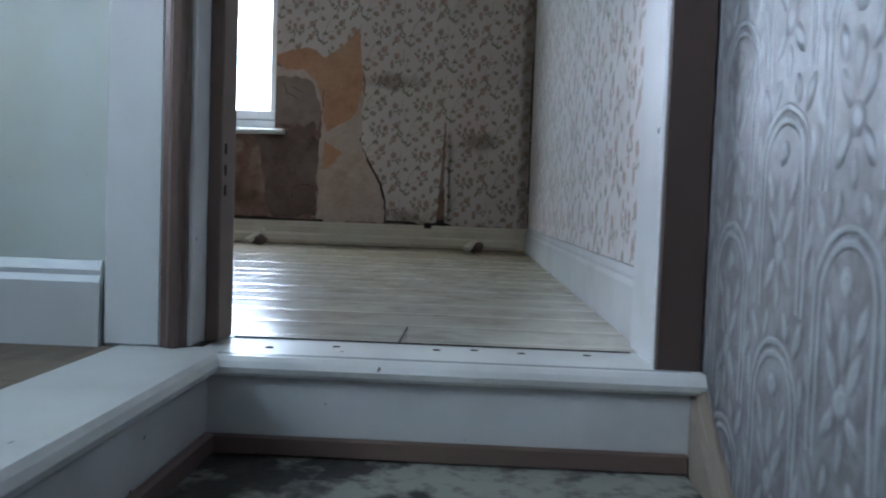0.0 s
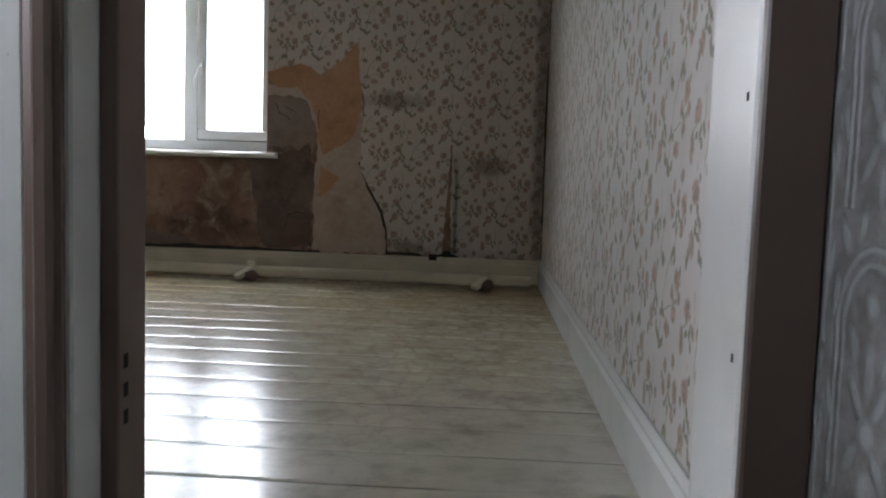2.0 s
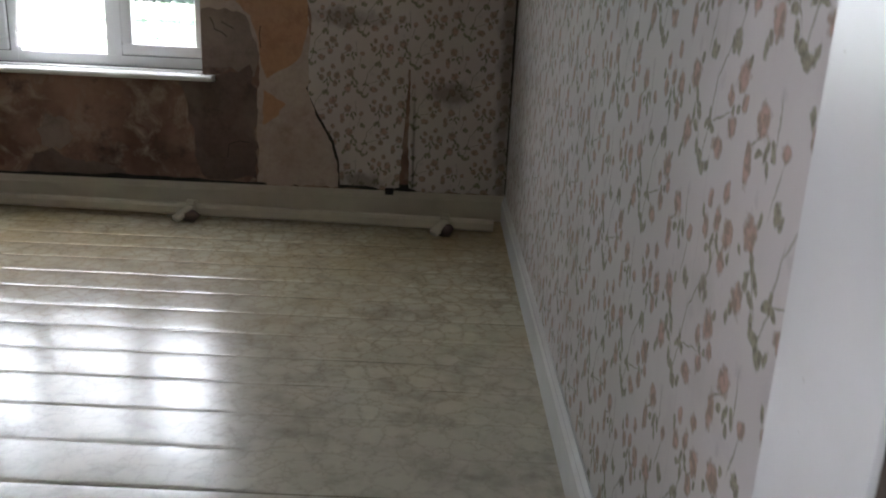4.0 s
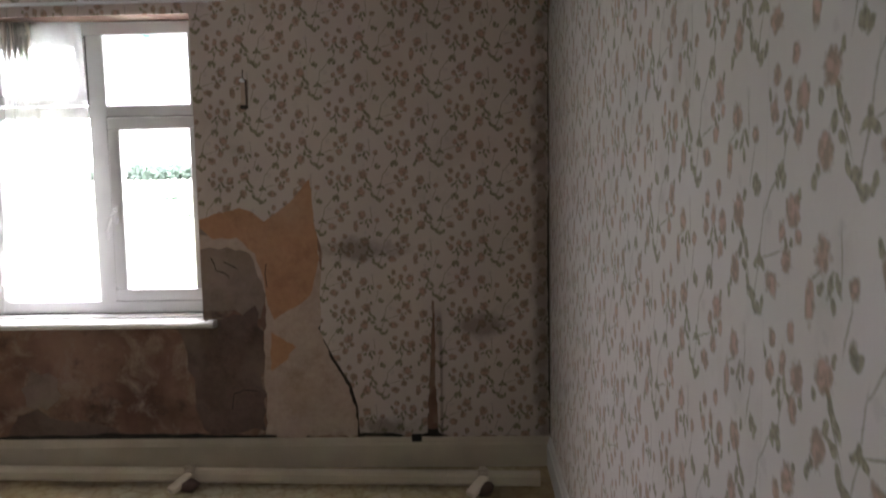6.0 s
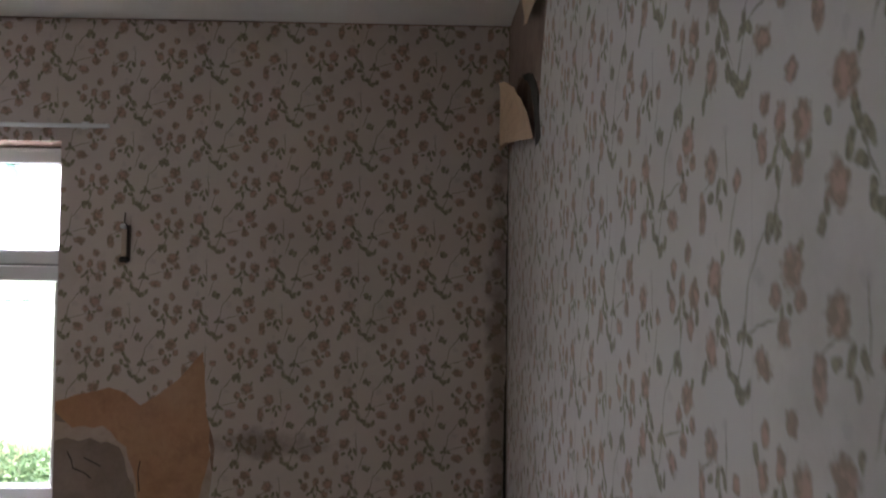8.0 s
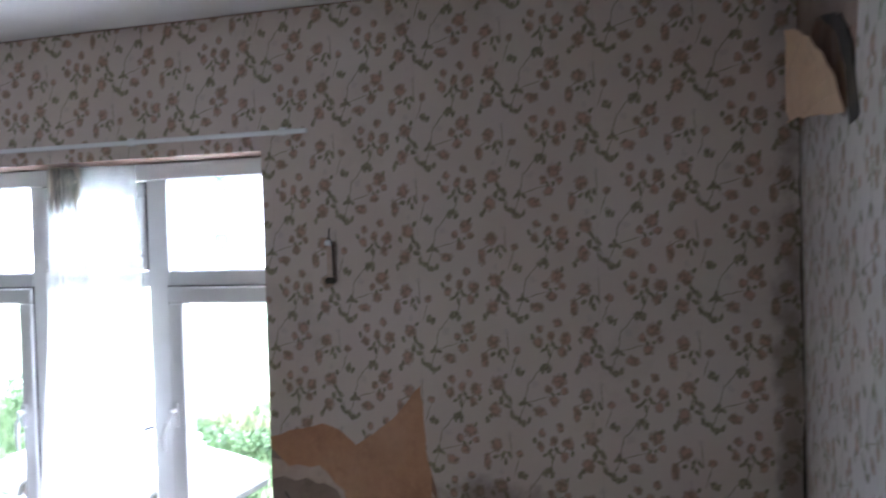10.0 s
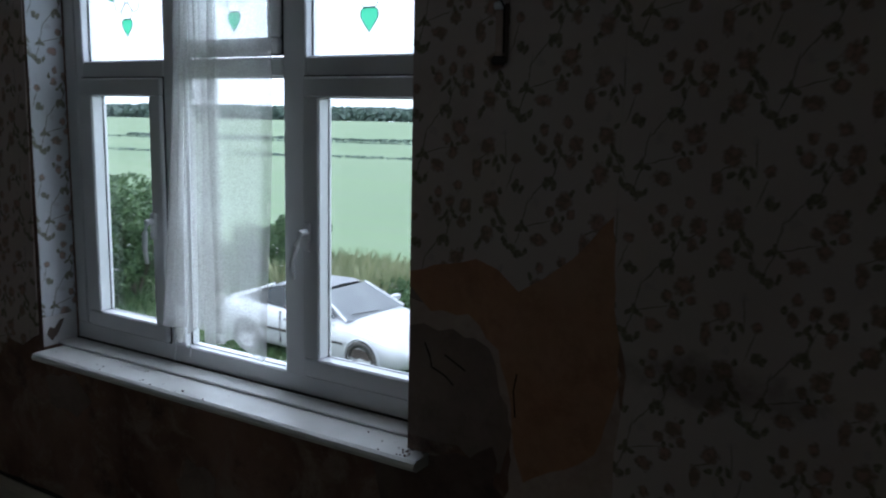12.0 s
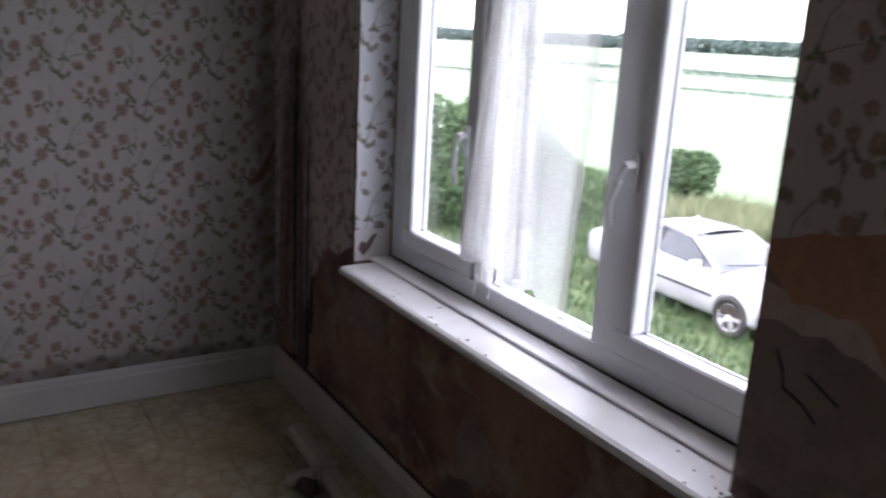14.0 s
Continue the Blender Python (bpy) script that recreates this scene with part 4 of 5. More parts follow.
def sash(x0, x1, z0, z1, w=0.055, flower=False, obscure=False):
    wpart("sash", ring(x0, x1, z0, z1, w, FY0 - 0.014, FY0 + 0.044, 0.005), M_UPVC, "white plastic opening sash")
    wpart("sash_gap", ring(x0 - 0.0035, x1 + 0.0035, z0 - 0.0035, z1 + 0.0035, 0.006, FY0 - 0.002, FY0 + 0.001, 0.0), M_BLACK_RUBBER, "dark rubber seal round the sash")
    pane(x0 + w - 0.004, x1 - w + 0.004, z0 + w - 0.004, z1 - w + 0.004, obscure=obscure, flower=flower)


def handle(x, z, lean, label):
    h = wpart("handle", boxes((x - 0.011, x + 0.011, FY0 - 0.026, FY0 - 0.0145, z - 0.05, z + 0.03), bevel=0.003), M_UPVC, label)
    bm = bmesh.new()
    tube(bm, [(x, FY0 - 0.02, z + 0.005), (x, FY0 - 0.045, z + 0.004), (x + lean * 0.3, FY0 - 0.052, z - 0.03), (x + lean, FY0 - 0.05, z - 0.075), (x + lean, FY0 - 0.043, z - 0.125)], [0.010, 0.011, 0.009, 0.008, 0.006], 8)
    wpart("lever", bm, M_UPVC, "", win)
    return h


sash(WX0 + 0.0965, M1 - 0.0225, WZ0 + 0.0665, TR - 0.0265)
sash(M2 + 0.0405, WX1 - 0.008, WZ0 + 0.0665, TR - 0.0265)
sash(M1 + 0.040, M2 - 0.040, TR + 0.032, WZ1 - 0.066, 0.045, True, True)
pane(WX0 + 0.094, M1 - 0.020, TR + 0.024, WZ1 - 0.058, obscure=True, flower=True)
pane(M2 + 0.038, WX1 - 0.054, TR + 0.024, WZ1 - 0.058, obscure=True, flower=True)
pane(M1 + 0.038, M2 - 0.038, WZ0 + 0.062, TR - 0.024)
handle(M1 - 0.062, 1.105, -0.008, "white plastic casement handle")
handle(M2 + 0.060, 1.13, -0.03, "white plastic casement handle")
bm = bmesh.new()
tube(bm, [(-2.26, FY0 - 0.025, TR + 0.056), (-2.18, FY0 - 0.04, TR + 0.060), (-2.12, FY0 - 0.04, TR + 0.055)], [0.008, 0.009, 0.006], 8)
wpart("lever", bm, M_STEEL, "small grey top-light catch")

sill = thing("window_sill", (-2.2, 0.0, WZ0), "worn white painted window board, dusty, chipped at one end", "window sill")
sill["kind"] = "structure"
part("board", local(profile(bmesh.new(), [(0.126, 0.0), (-0.052, 0.0), (-0.062, -0.005), (-0.066, -0.014), (-0.062, -0.023), (-0.052, -0.028), (0.126, -0.028)], (-2.930, 0.0, WZ0), (1.490, 0, 0), (0, 1, 0)), sill), M_SILL, sill)
part("back_strip", local(boxes((WX0 + 0.004, WX1 - 0.003, 0.050, 0.126, WZ0 + 0.0005, WZ0 + 0.009), bevel=0.003), sill), M_SILL, sill, "raised white strip along the frame")
part("grime_line", local(boxes((WX0 + 0.006, WX1 - 0.005, 0.1195, 0.1265, WZ0 + 0.0092, WZ0 + 0.0125)), sill), M_DARK, sill, "dark mould line where frame and board meet")
rng = random.Random(4)
debris = bmesh.new()
for i in range(15):
    x = -1.475 + rng.uniform(-0.03, 0.03)
    y, r = rng.uniform(-0.05, 0.0), rng.uniform(0.0015, 0.0042)
    b = bmesh.new()
    bmesh.ops.create_icosphere(b, subdivisions=1, radius=r)
    bmesh.ops.transform(b, matrix=pose(x, y, WZ0 + r * 0.6, rng.uniform(0, 90), 0, rng.uniform(0, 90)), verts=b.verts)
    absorb(debris, b)
for i in range(18):
    b = bmesh.new()
    r = rng.uniform(0.0012, 0.003)
    bmesh.ops.create_icosphere(b, subdivisions=1, radius=r)
    bmesh.ops.transform(b, matrix=Matrix.Translation((rng.uniform(-2.8, -1.5), rng.uniform(-0.05, 0.028), WZ0 + r * 0.5)), verts=b.verts)
    absorb(debris, b)
tagged(part("plaster_crumbs", debris, M_PATCH_GREY, None, "dark crumbs of plaster and dead flies on the sill"), category="debris", kind="stuff")

# curtain rail above the window
rail = thing("curtain_rail", (-2.2, -0.02, 2.008), "slim white plastic curtain rail above the window", "curtain rail")
part("track", local(boxes((-3.14, -1.335, -0.030, -0.016, 2.000, 2.014), bevel=0.002), rail), M_UPVC, rail)
for x in (-3.05, -2.5, -1.95, -1.42):
    part("bracket", local(boxes((x - 0.012, x + 0.012, -0.0155, -0.0052, 1.998, 2.022), bevel=0.002), rail), M_UPVC, rail)

hook = thing("wall_bracket", (-1.28, -0.006, 1.56), "old rusty tie-back bracket with a white cap on the wallpaper", "wall bracket")
part("stem", local(tube(bmesh.new(), [(-1.279, -0.012, 1.72), (-1.281, -0.014, 1.69), (-1.268, -0.018, 1.672), (-1.266, -0.018, 1.58)], 0.0022, 6), hook), M_DARK, hook, "thin dark wire")
part("cap", local(boxes((-1.294, -1.272, -0.020, -0.0052, 1.668, 1.684), bevel=0.004), hook), M_UPVC, hook, "white plastic cap")
part("foot", local(boxes((-1.294, -1.264, -0.024, -0.0052, 1.556, 1.574), bevel=0.005), hook), M_DARK, hook, "rusty dark foot")
part("plate", local(boxes((-1.291, -1.272, -0.012, -0.0052, 1.575, 1.667), bevel=0.002), hook), M_PATCH_PINK, hook, "narrow pale grey plate")
part("edge", local(boxes((-1.2715, -1.262, -0.010, -0.0052, 1.56, 1.68), bevel=0.001), hook), M_BROWN_PAINT, hook, "rusty brown edge")


def net_curtain():
    """A net panel gathered at its head, knotted to the frame low down, its hem uneven."""
    bm = bmesh.new()
    cols, rows = 110, 60
    grid = []
    for j in range(rows + 1):
        f = j / rows
        row = []
        left = -2.335 - 0.075 * f ** 1.5
        right = -1.985 + 0.012 * math.sin(4 * f)
        for i in range(cols + 1):
            g = i / cols
            hem = 0.800 + 0.018 * math.sin(g * 19) + 0.02 * math.sin(g * 5)
            gathered = left + (0.115 + 0.12 * f) * (g / 0.66) + 0.010 * math.sin(g * 52 + f * 1.5)
            spread = left + 0.115 + 0.12 * f
            x = gathered if g < 0.66 else spread + (right - spread) * (g - 0.66) / 0.34
            y = 0.055 + (0.020 * math.sin(g * 62 + 2.2 * math.sin(f * 2.1)) if g < 0.66 else 0.010 * math.sin(g * 30)) + 0.006 * math.sin(g * 13 + f * 4)
            z = 1.945 + (hem - 1.945) * f
            row.append(bm.verts.new((x, y, z)))
        grid.append(row)
    for a, b in zip(grid, grid[1:]):
        for k in range(cols):
            bm.faces.new((a[k], a[k + 1], b[k + 1], b[k]))
    return bm


curtain = thing("net_curtain", (-2.25, 0.03, 0.8), "grubby white net curtain bunched in the middle of the window", "curtain")
part("net", local(net_curtain(), curtain), M_NET, curtain, "", True)
bm = bmesh.new()
for k in range(9):
    x = -2.325 + 0.0125 * k
    tube(bm, [(x, 0.055 + 0.010 * (k % 2), 1.950), (x + 0.004, 0.050 + 0.012 * (k % 3), 1.90), (x - 0.002, 0.055 + 0.008 * (k % 2), 1.83), (x + 0.003, 0.057, 1.77)], [0.009, 0.010, 0.007, 0.001], 6)
part("heading", local(bm, curtain), M_NET_GRIMY, curtain, "tightly gathered grey-brown heading", True)
part("wire", local(tube(bmesh.new(), [(WX0 + 0.06, 0.085, 1.93), (-2.2, 0.06, 1.948), (WX1 - 0.02, 0.085, 1.935)], 0.002, 6), curtain), M_UPVC, curtain, "white stretched curtain wire")
part("torn_strip", local(boxes((-2.445, -2.405, 0.105, 0.117, 0.74, 0.85), bevel=0.004), curtain), M_NET, curtain, "knotted scrap of net")
part("thread", local(tube(bmesh.new(), [(-2.43, 0.104, 0.76), (-2.432, 0.10, 0.72), (-2.435, 0.095, 0.68)], 0.0016, 5), curtain), M_UPVC, curtain, "loose thread")
part("thread", local(tube(bmesh.new(), [(-2.37, 0.105, 0.78), (-2.365, 0.10, 0.74), (-2.366, 0.098, 0.71)], 0.0016, 5), curtain), M_UPVC, curtain, "loose thread")

# the old curtain pole lying along the wall, on its brackets
pole = thing("curtain_pole", (-1.5, -0.2, 0.0), "cream painted wooden batten lying on the floor on broken brackets", "wooden batten")
P0, P1 = Vector((-3.10, -0.135, 0.042)), Vector((-0.07, -0.265, 0.042))


def along_pole(f):
    return P0.lerp(P1, f)


d = (P1 - P0).normalized()
side = Vector((-d.y, d.x, 0))
bm = profile(bmesh.new(), [(-0.026, -0.014), (-0.018, -0.026), (0.018, -0.026), (0.026, -0.018), (0.026, 0.016), (0.016, 0.026), (-0.016, 0.026), (-0.026, 0.014)], P0, P1 - P0, side)
part("batten", local(bm, pole), M_CREAM, pole)
for x in (-2.80, -1.51, -0.30):
    c = along_pole((x - P0.x) / (P1.x - P0.x))
    bm = bmesh.new()
    box(bm, c.x - 0.022, c.x + 0.022, c.y - 0.040, c.y - 0.0265, 0.004, 0.095, bevel=0.004)
    box(bm, c.x - 0.014, c.x + 0.014, c.y - 0.05, c.y + 0.03, 0.0685, 0.080, bevel=0.004)
    b = bmesh.new()
    box(b, -0.022, 0.022, -0.07, 0.035, -0.013, 0.013, bevel=0.005)
    bmesh.ops.transform(b, matrix=pose(c.x - 0.012, c.y - 0.065, 0.045, 25, 8, -38), verts=b.verts)
    absorb(bm, b)
    part("bracket", local(bm, pole), M_CREAM, pole, "cream wooden bracket, broken loose")
    b = bmesh.new()
    bmesh.ops.create_icosphere(b, subdivisions=2, radius=0.034)
    for v in b.verts:
        v.co *= 1 + 0.35 * noise.noise(v.co * 60 + Vector((x, 0, 0)))
    bmesh.ops.transform(b, matrix=Matrix.Translation((c.x, c.y - 0.068, 0.026)) @ Matrix.Diagonal((1.5, 1.0, 0.85, 1)), verts=b.verts)
    part("knob", local(b, pole), M_PATCH_DARK, pole, "dark rusty fixing under the bracket", True)
tagged(structure("hole", boxes((-0.605, -0.562, -0.0195, -0.0045, 0.112, 0.145), bevel=0.004), M_DARK, "dark broken hole in the skirting"), kind="structure")

# small marks in the floor
chips = bmesh.new()
for x, y in ((-0.225, -3.462), (-0.30, -3.45), (-0.36, -3.462), (-0.12, -3.455), (-0.52, -3.47), (-0.62, -3.50)):
    b = bmesh.new()
    bmesh.ops.create_icosphere(b, subdivisions=1, radius=0.006)
    bmesh.ops.transform(b, matrix=Matrix.Translation((x, y, 0.0015)) @ Matrix.Diagonal((1.3, 0.8, 0.25, 1)), verts=b.verts)
    absorb(chips, b)
tagged(part("paint_chips", chips, M_DARK, None, "dark chips in the threshold paint"), category="debris", kind="stuff")

# ---- outdoors: ground, track, shrubs, fields, trees, the car ----


def ground_height(x, y):
    base = GROUND_Z - 0.014 * max(0.0, math.hypot(x, y) - 480)
    return base + 0.05 * noise.noise(Vector((x * 0.25, y * 0.25, 0)))


def ground_sheet():
    bm = bmesh.new()
    ys = [-60, -8, 0.3, 2, 4, 6, 8, 10, 12, 14, 16, 18, 20, 22, 25, 30, 36, 45, 60, 80, 110, 150, 200, 280, 400, 700, 1200, 2500]
    xs = [-2500, -1200, -600, -300, -180, -120, -80, -60, -45, -36, -30, -26, -23, -20, -18, -16, -14, -12, -10, -8, -6, -4, -2, 0, 3, 8, 20, 60, 200, 800]
    grid = [[bm.verts.new((x, y, ground_height(x, y))) for x in xs] for y in ys]
    for a, b in zip(grid, grid[1:]):
        for k in range(len(xs) - 1):
            bm.faces.new((a[k], a[k + 1], b[k + 1], b[k]))
    return bm


structure("ground", ground_sheet(), M_GROUND, "rough grass verge and a pale green crop field beyond")


def leaf_cloud(bm, centre, radii, count, size, rng, lobes=7):
    """Small leaves scattered over several overlapping lobes."""
    cs = [Vector((rng.gauss(0, 0.45) * radii[0], rng.gauss(0, 0.45) * radii[1], rng.uniform(-0.5, 0.65) * radii[2])) for _ in range(lobes)]
    for i in range(count):
        c = cs[i % lobes]
        v = Vector((rng.gauss(0, 1), rng.gauss(0, 1), rng.gauss(0, 1))).normalized() * rng.uniform(0.55, 1.0) ** 0.5
        p = Vector(centre) + c + Vector((v.x * radii[0] * 0.5, v.y * radii[1] * 0.5, v.z * radii[2] * 0.45))
        m = Matrix.Translation(p) @ Euler((rng.uniform(0, 6), rng.uniform(0, 6), rng.uniform(0, 6))).to_matrix().to_4x4()
        s = size * rng.uniform(0.6, 1.3)
        vs = [bm.verts.new(m @ Vector(q)) for q in ((-s, 0, 0), (0, -s * 0.5, s * 0.15), (s, 0, 0), (0, s * 0.5, s * 0.15))]
        bm.faces.new(vs)


def shrub(at, radii, count, size, seed, label, blossom=0):
    rng = random.Random(seed)
    ob = thing("shrub", at, label, "shrub", "shrubs beside the track")
    bm = bmesh.new()
    for k in range(5):
        a = k * 1.3
        tube(bm, [(0.05 * math.cos(a), 0.05 * math.sin(a), 0), (0.3 * radii[0] * math.cos(a), 0.3 * radii[1] * math.sin(a), radii[2] * 0.7), (0.5 * radii[0] * math.cos(a), 0.5 * radii[1] * math.sin(a), radii[2] * 1.3)], [0.04, 0.025, 0.01], 5)
    part("trunk", bm, M_BARK, ob)
    bm = bmesh.new()
    leaf_cloud(bm, (0, 0, radii[2]), radii, count, size, rng, 11)
    part("foliage", bm, M_LEAF_DARK, ob)
    if blossom:
        bm = bmesh.new()
        leaf_cloud(bm, (0, 0, radii[2]), [r * 1.05 for r in radii], blossom, size * 0.9, rng, 9)
        part("blossom", bm, M_BLOSSOM, ob)
    return ob


G = GROUND_Z
SHRUBS = (((-15.4, 9.9), (1.5, 1.3, 1.25), 8200, 0.06), ((-15.0, 8.0), (1.3, 1.2, 1.2), 7000, 0.06), ((-17.0, 9.0), (1.6, 1.4, 1.3), 6200, 0.065), ((-13.5, 13.4), (0.78, 0.7, 0.80), 6800, 0.05),
          ((-15.3, 13.9), (1.0, 0.8, 0.6), 4200, 0.05), ((-10.6, 12.6), (1.3, 0.8, 0.30), 3000, 0.05), ((-8.8, 12.2), (1.2, 0.8, 0.28), 2600, 0.05), ((-6.8, 12.0), (1.2, 0.8, 0.5), 3600, 0.05), ((-18.6, 8.0), (1.7, 1.4, 1.3), 4000, 0.07))
for i, ((x, y), r, n_leaf, s) in enumerate(SHRUBS):
    shrub((x, y, ground_height(x, y)), r, n_leaf, s, 30 + i, "leafy green hedge shrub with small white flowers beside the track", 26)


def stalks(name, rows, material, label, seed, count, h0, h1):
    """Tall grasses: bent narrow blades on the ground."""
    rng = random.Random(seed)
    bm = bmesh.new()
    for i in range(count):
        x0, x1, y0, y1 = rows[i % len(rows)]
        x, y = rng.uniform(x0, x1), rng.uniform(y0, y1)
        z, h, a = ground_height(x, y) - 0.02, rng.uniform(h0, h1), rng.uniform(0, 6.28)
        dx, dy, w = math.cos(a), math.sin(a), rng.uniform(0.008, 0.02)
        b = rng.uniform(0.1, 0.4) * h
        vs = [bm.verts.new(p) for p in ((x - dy * w, y + dx * w, z), (x + dy * w, y - dx * w, z), (x + dx * b * 0.4 + dy * w, y + dy * b * 0.4 - dx * w, z + h * 0.6), (x + dx * b, y + dy * b, z + h))]
        bm.faces.new(vs)
    return tagged(part(name, bm, material, None, label), category="grass", kind="stuff")


stalks("dry_grass", ((-13.0, -10.2, 11.6, 14.0), (-10.5, -5, 12.6, 14.4)), M_LEAF_PALE, "tall pale dry grasses behind the car", 50, 5200, 0.45, 0.95)
stalks("green_grass", ((-22, -3, 5.4, 11.8), (-24, -2, 11.5, 16)), M_LEAF_DARK, "rough green grass of the verge", 51, 34000, 0.08, 0.3)


def hedge_line(y, x0, x1, h, w, count, seed, size, dx=0.0):
    rng = random.Random(seed)
    bm = bmesh.new()
    for i in range(count):
        x = rng.uniform(x0, x1)
        yy = y + dx * (x + 50) + rng.gauss(0, w)
        hh = h * (0.85 + 0.35 * noise.noise(Vector((x * 0.11, seed, 3))) + 0.25 * noise.noise(Vector((x * 0.45, seed, 5))))
        z = ground_height(x, yy) + max(0.05, rng.random() ** 0.7 * hh)
        s = size * rng.uniform(0.6, 1.4)
        m = Matrix.Translation((x, yy, z)) @ Euler((rng.uniform(0, 6), rng.uniform(0, 6), 0)).to_matrix().to_4x4()
        bm.faces.new([bm.verts.new(m @ Vector(q)) for q in ((-s, 0, 0), (0, -s * 0.6, 0), (s, 0, 0), (0, s * 0.6, 0))])
    return bm


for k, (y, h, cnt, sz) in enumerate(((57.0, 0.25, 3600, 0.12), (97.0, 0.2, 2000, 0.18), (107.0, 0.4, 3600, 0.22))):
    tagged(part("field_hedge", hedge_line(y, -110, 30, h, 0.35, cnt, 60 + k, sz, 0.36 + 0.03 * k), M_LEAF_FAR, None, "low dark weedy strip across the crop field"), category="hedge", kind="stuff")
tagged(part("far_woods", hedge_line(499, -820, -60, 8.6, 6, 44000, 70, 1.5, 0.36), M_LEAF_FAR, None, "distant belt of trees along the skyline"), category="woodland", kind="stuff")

# the silver coupe parked on the verge


def car_paint():
    n = Nodes("silver_car_paint")
    col = n.mix(n.range(n.noise(2.0, 4), 0.35, 0.65), (0.58, 0.59, 0.62), (0.50, 0.51, 0.54))
    return n.done(col, 0.35, None, 0.35)


M_CAR = car_paint()
M_CAR_GLASS = paint("dark_car_glass", (0.05, 0.06, 0.065), (0.07, 0.08, 0.085), 0.08, grime_at=0.9, bump=0.0)
# bright reflection on the windscreen given as a pale base colour
M_SCREEN = paint("windscreen_pale_glare", (0.34, 0.36, 0.38), (0.40, 0.42, 0.43), 0.1, grime_at=0.9, bump=0.0)
car = thing("car", (0, 0, 0), "silver two-door coupe with dark windows parked on the grass", "car")
# half outlines along the car (x forward from the rear), as (x, half width at the sill, half width at the shoulder, sill height, shoulder height, centre height)
STATIONS = ((0.0, 0.60, 0.66, 0.34, 0.72, 0.76), (0.12, 0.76, 0.80, 0.26, 0.80, 0.86), (0.60, 0.82, 0.86, 0.24, 0.86, 0.93), (1.30, 0.83, 0.86, 0.20, 0.86, 0.92), (2.10, 0.83, 0.85, 0.20, 0.84, 0.90),
            (2.75, 0.83, 0.85, 0.20, 0.82, 0.88), (3.40, 0.83, 0.84, 0.22, 0.74, 0.80), (3.95, 0.80, 0.80, 0.24, 0.64, 0.69), (4.18, 0.68, 0.70, 0.28, 0.54, 0.57), (4.24, 0.58, 0.60, 0.34, 0.46, 0.47))
L_CAR = 4.24


def car_section(w0, w1, z0, z1, zc):
    half = [(w0 * 0.9, z0), (w0, z0 + 0.08), (w1, (z0 + z1) / 2), (w1 * 0.985, z1 - 0.06), (w1 * 0.93, z1), (w1 * 0.6, zc - 0.012), (0, zc)]
    return half + [(-y, z) for y, z in half[-2::-1]]


bm = bmesh.new()
rings = [[bm.verts.new((x, y, z)) for y, z in car_section(*r)] for x, *r in STATIONS]
for a, b in zip(rings, rings[1:]):
    for k in range(len(a)):
        bm.faces.new((a[k], a[(k + 1) % len(a)], b[(k + 1) % len(b)], b[k]))
bm.faces.new(rings[0])
bm.faces.new(rings[-1][::-1])
body = part("body", bm, M_CAR, car, "silver painted body", True)
# the cabin: roof, pillars and glass
ROOF = [(1.25, 1.22), (1.45, 1.255), (2.0, 1.27), (2.25, 1.24)]
bm = bmesh.new()
rr = [[bm.verts.new((x, y, z - 0.05 * (abs(y) / 0.56) ** 3)) for y in (-0.56, -0.42, 0, 0.42, 0.56)] for x, z in ROOF]
for a, b in zip(rr, rr[1:]):
    for k in range(4):
        bm.faces.new((a[k], a[k + 1], b[k + 1], b[k]))
bmesh.ops.solidify(bm, geom=bm.faces[:], thickness=0.03)
part("roof", bm, M_CAR, car, "silver roof", True)


def quad(points, thick=0.012):
    bm = bmesh.new()
    bm.faces.new([bm.verts.new(p) for p in points])
    bmesh.ops.solidify(bm, geom=bm.faces[:], thickness=thick)
    return bm


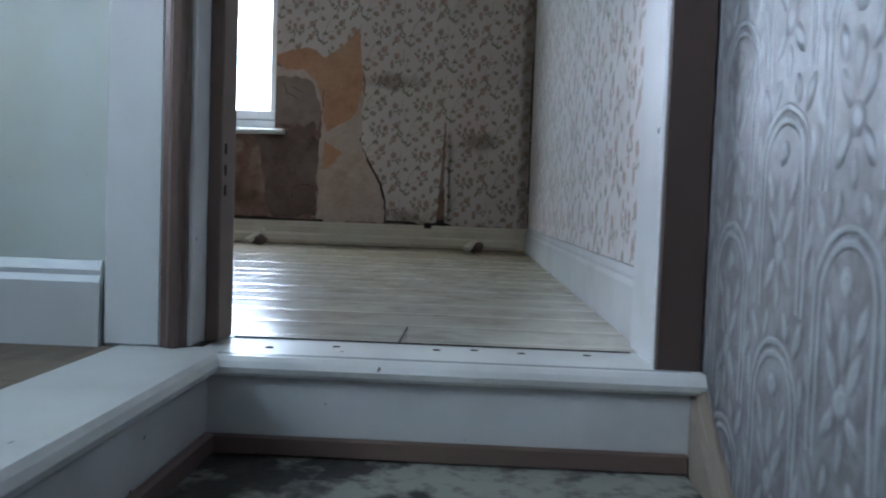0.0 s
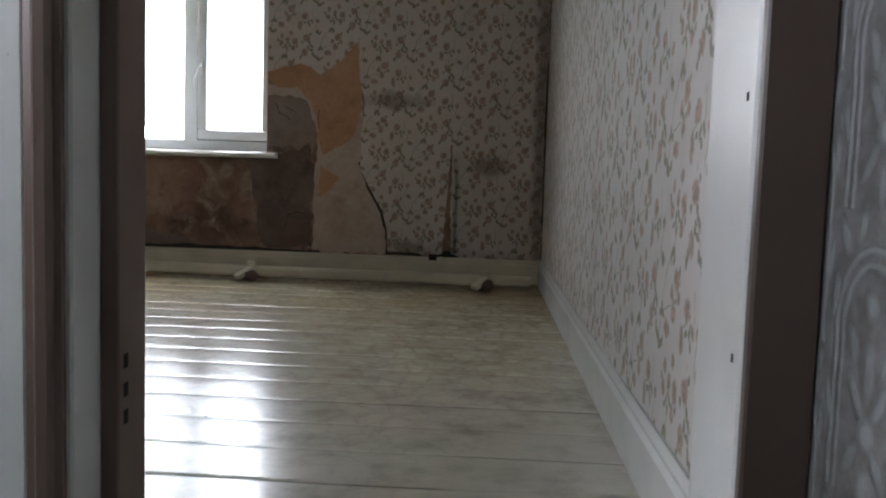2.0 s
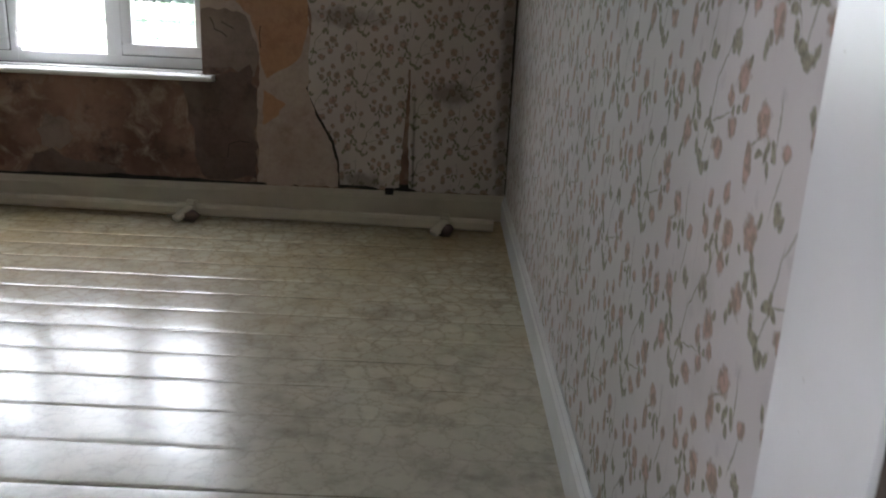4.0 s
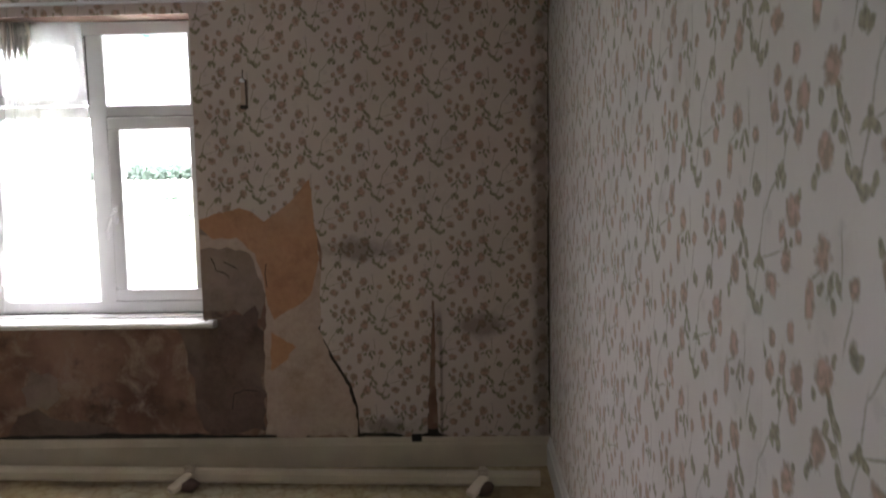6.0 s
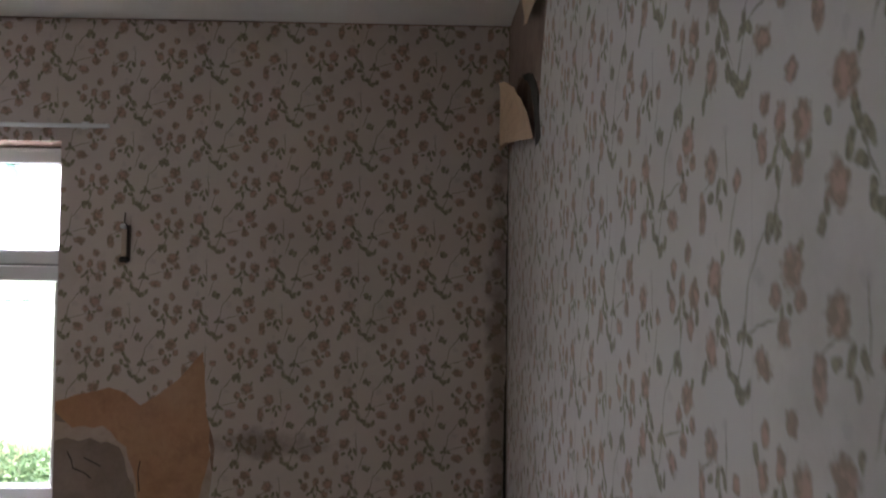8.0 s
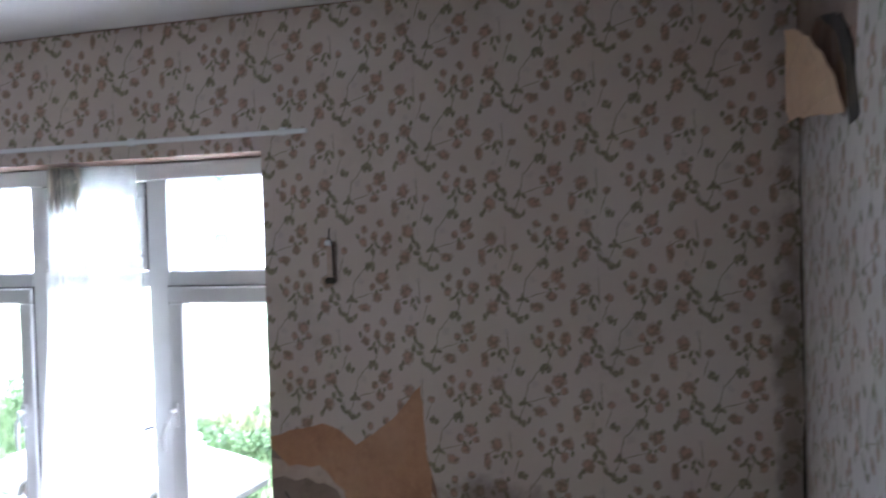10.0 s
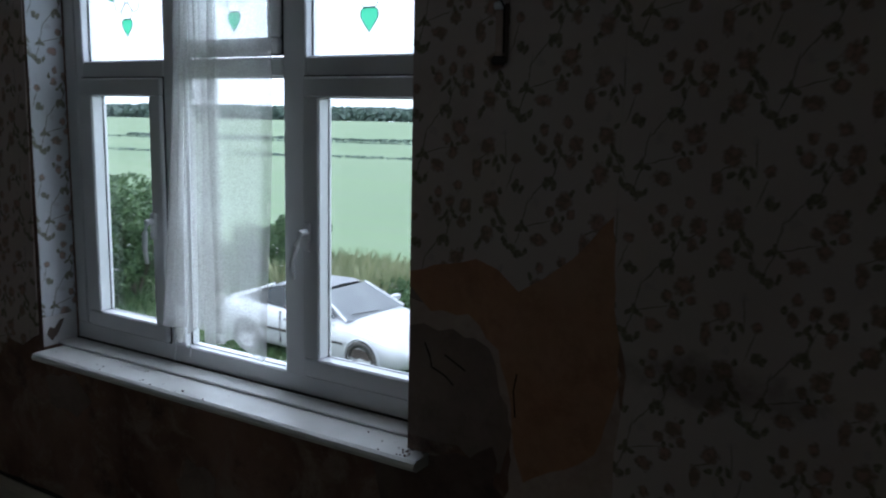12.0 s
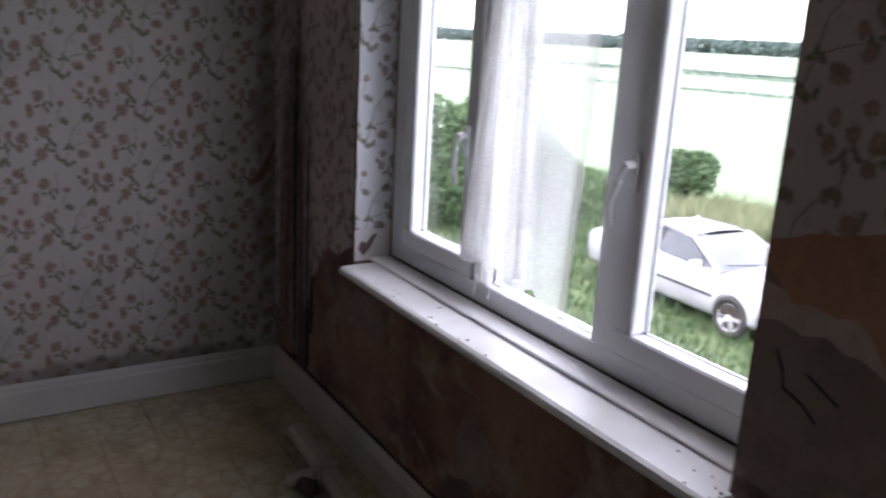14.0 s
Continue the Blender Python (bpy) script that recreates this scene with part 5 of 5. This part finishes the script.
part("windscreen", quad([(2.27, -0.55, 1.19), (2.27, 0.55, 1.19), (2.98, 0.70, 0.85), (2.98, -0.70, 0.85)]), M_SCREEN, car, "windscreen with a pale reflection in its colour")
part("rear_window", quad([(1.23, 0.54, 1.18), (1.23, -0.54, 1.18), (0.35, -0.62, 0.89), (0.35, 0.62, 0.89)]), M_CAR_GLASS, car, "dark rear window")
for s in (-1, 1):
    part("side_window", quad([(1.95, s * 0.575, 1.17), (2.23, s * 0.575, 1.165), (2.78, s * 0.755, 0.86), (1.72, s * 0.765, 0.88), (1.72, s * 0.575, 1.18)]), M_CAR_GLASS, car, "dark side window")
    part("side_window", quad([(1.66, s * 0.575, 1.18), (1.30, s * 0.575, 1.165), (0.85, s * 0.755, 0.90), (1.66, s * 0.765, 0.885)]), M_CAR_GLASS, car, "dark rear side window")
    part("pillar", tube(bmesh.new(), [(2.26, s * 0.57, 1.20), (2.98, s * 0.735, 0.85)], 0.022, 6), M_CAR, car)
    part("pillar", tube(bmesh.new(), [(1.24, s * 0.57, 1.19), (0.50, s * 0.72, 0.89)], 0.03, 6), M_CAR, car)
    part("pillar", tube(bmesh.new(), [(1.69, s * 0.585, 1.19), (1.69, s * 0.775, 0.87)], 0.022, 6), M_BLACK_RUBBER, car)
    m = part("door_mirror", boxes((2.62, 2.74, s * 0.83, s * 1.0, 0.87, 0.97), bevel=0.025), M_CAR, car, "silver door mirror")
    part("rubbing_strip", boxes((0.9, 3.0, s * 0.855, s * 0.868, 0.50, 0.54), bevel=0.004), M_BLACK_RUBBER, car, "black rubbing strip")
    part("door_line", boxes((1.640, 1.648, s * 0.835, s * 0.864, 0.3, 0.84)), M_BLACK_RUBBER, car, "door joint")
    part("door_handle", boxes((1.74, 1.90, s * 0.850, s * 0.868, 0.70, 0.73), bevel=0.005), M_BLACK_RUBBER, car, "black door handle")
    part("headlight", boxes((4.12, 4.22, s * 0.40, s * 0.60, 0.40, 0.48), bevel=0.02), M_STEEL, car, "small front light")
    for x in (0.86, 3.36):
        wheel = new("wheel")
        wheel.parent, wheel.location = car, (x, s * 0.78, 0.31)
        bm = bmesh.new()
        prof = [(0.21, -0.09), (0.285, -0.095), (0.31, -0.07), (0.31, 0.07), (0.285, 0.095), (0.21, 0.09)]
        rings = [[bm.verts.new((r * math.cos(k * math.tau / 28), y, r * math.sin(k * math.tau / 28))) for r, y in prof] for k in range(28)]
        for k in range(28):
            a, b = rings[k], rings[(k + 1) % 28]
            for q in range(len(prof)):
                bm.faces.new((a[q], a[(q + 1) % len(prof)], b[(q + 1) % len(prof)], b[q]))
        part("tyre", bm, M_BLACK_RUBBER, wheel, "black tyre", True)
        bm = bmesh.new()
        for k in range(5):
            b = bmesh.new()
            box(b, 0.03, 0.205, s * 0.055 - 0.012, s * 0.055 + 0.012, -0.035, 0.035, bevel=0.01)
            bmesh.ops.transform(b, matrix=Matrix.Rotation(k * math.tau / 5, 4, "Y"), verts=b.verts)
            absorb(bm, b)
        tube(bm, [(0, s * 0.03, 0), (0, s * 0.085, 0)], 0.05, 12)
        tube(bm, [(0.2 * math.cos(k * math.tau / 24), s * 0.06, 0.2 * math.sin(k * math.tau / 24)) for k in range(25)], 0.016, 6, False)
        part("rim", bm, M_STEEL, wheel, "five-spoke silver alloy rim")
        # near-black drum: hub and brake with the arch's shade in the colour
        part("arch_shadow", tube(bmesh.new(), [(0, s * -0.10, 0), (0, s * 0.04, 0)], 0.205, 16), M_DARK, wheel, "dark drum for brake, hub and the shade in the arch")
    for x in (0.86, 3.36):
        bm = bmesh.new()
        tube(bm, [(x + 0.345 * math.cos(t), s * 0.848, 0.31 + 0.345 * math.sin(t)) for t in [k * math.pi / 14 for k in range(15)]], 0.018, 6)
        part("wheel_arch", bm, M_CAR, car, "")
        # solid near-black block in place of the shaded hollow
        n_arch = boxes((x - 0.33, x + 0.33, s * 0.50, s * 0.8635, 0.2, 0.62), bevel=0.15)
        part("arch_well", n_arch, M_DARK, car, "dark block for the shaded wheel well")
part("bumper", boxes((4.17, 4.27, -0.62, 0.62, 0.30, 0.44), bevel=0.03), M_BLACK_RUBBER, car, "dark front bumper")
part("bumper", boxes((-0.04, 0.07, -0.68, 0.68, 0.36, 0.52), bevel=0.03), M_BLACK_RUBBER, car, "dark rear bumper")
part("wiper", tube(bmesh.new(), [(2.96, 0.1, 0.875), (2.9, -0.5, 0.905)], 0.008, 5), M_BLACK_RUBBER, car, "wiper")
car.matrix_world = Matrix.Translation((-11.12, 9.07, GROUND_Z)) @ Matrix.Rotation(radians(-2.5), 4, "Z")
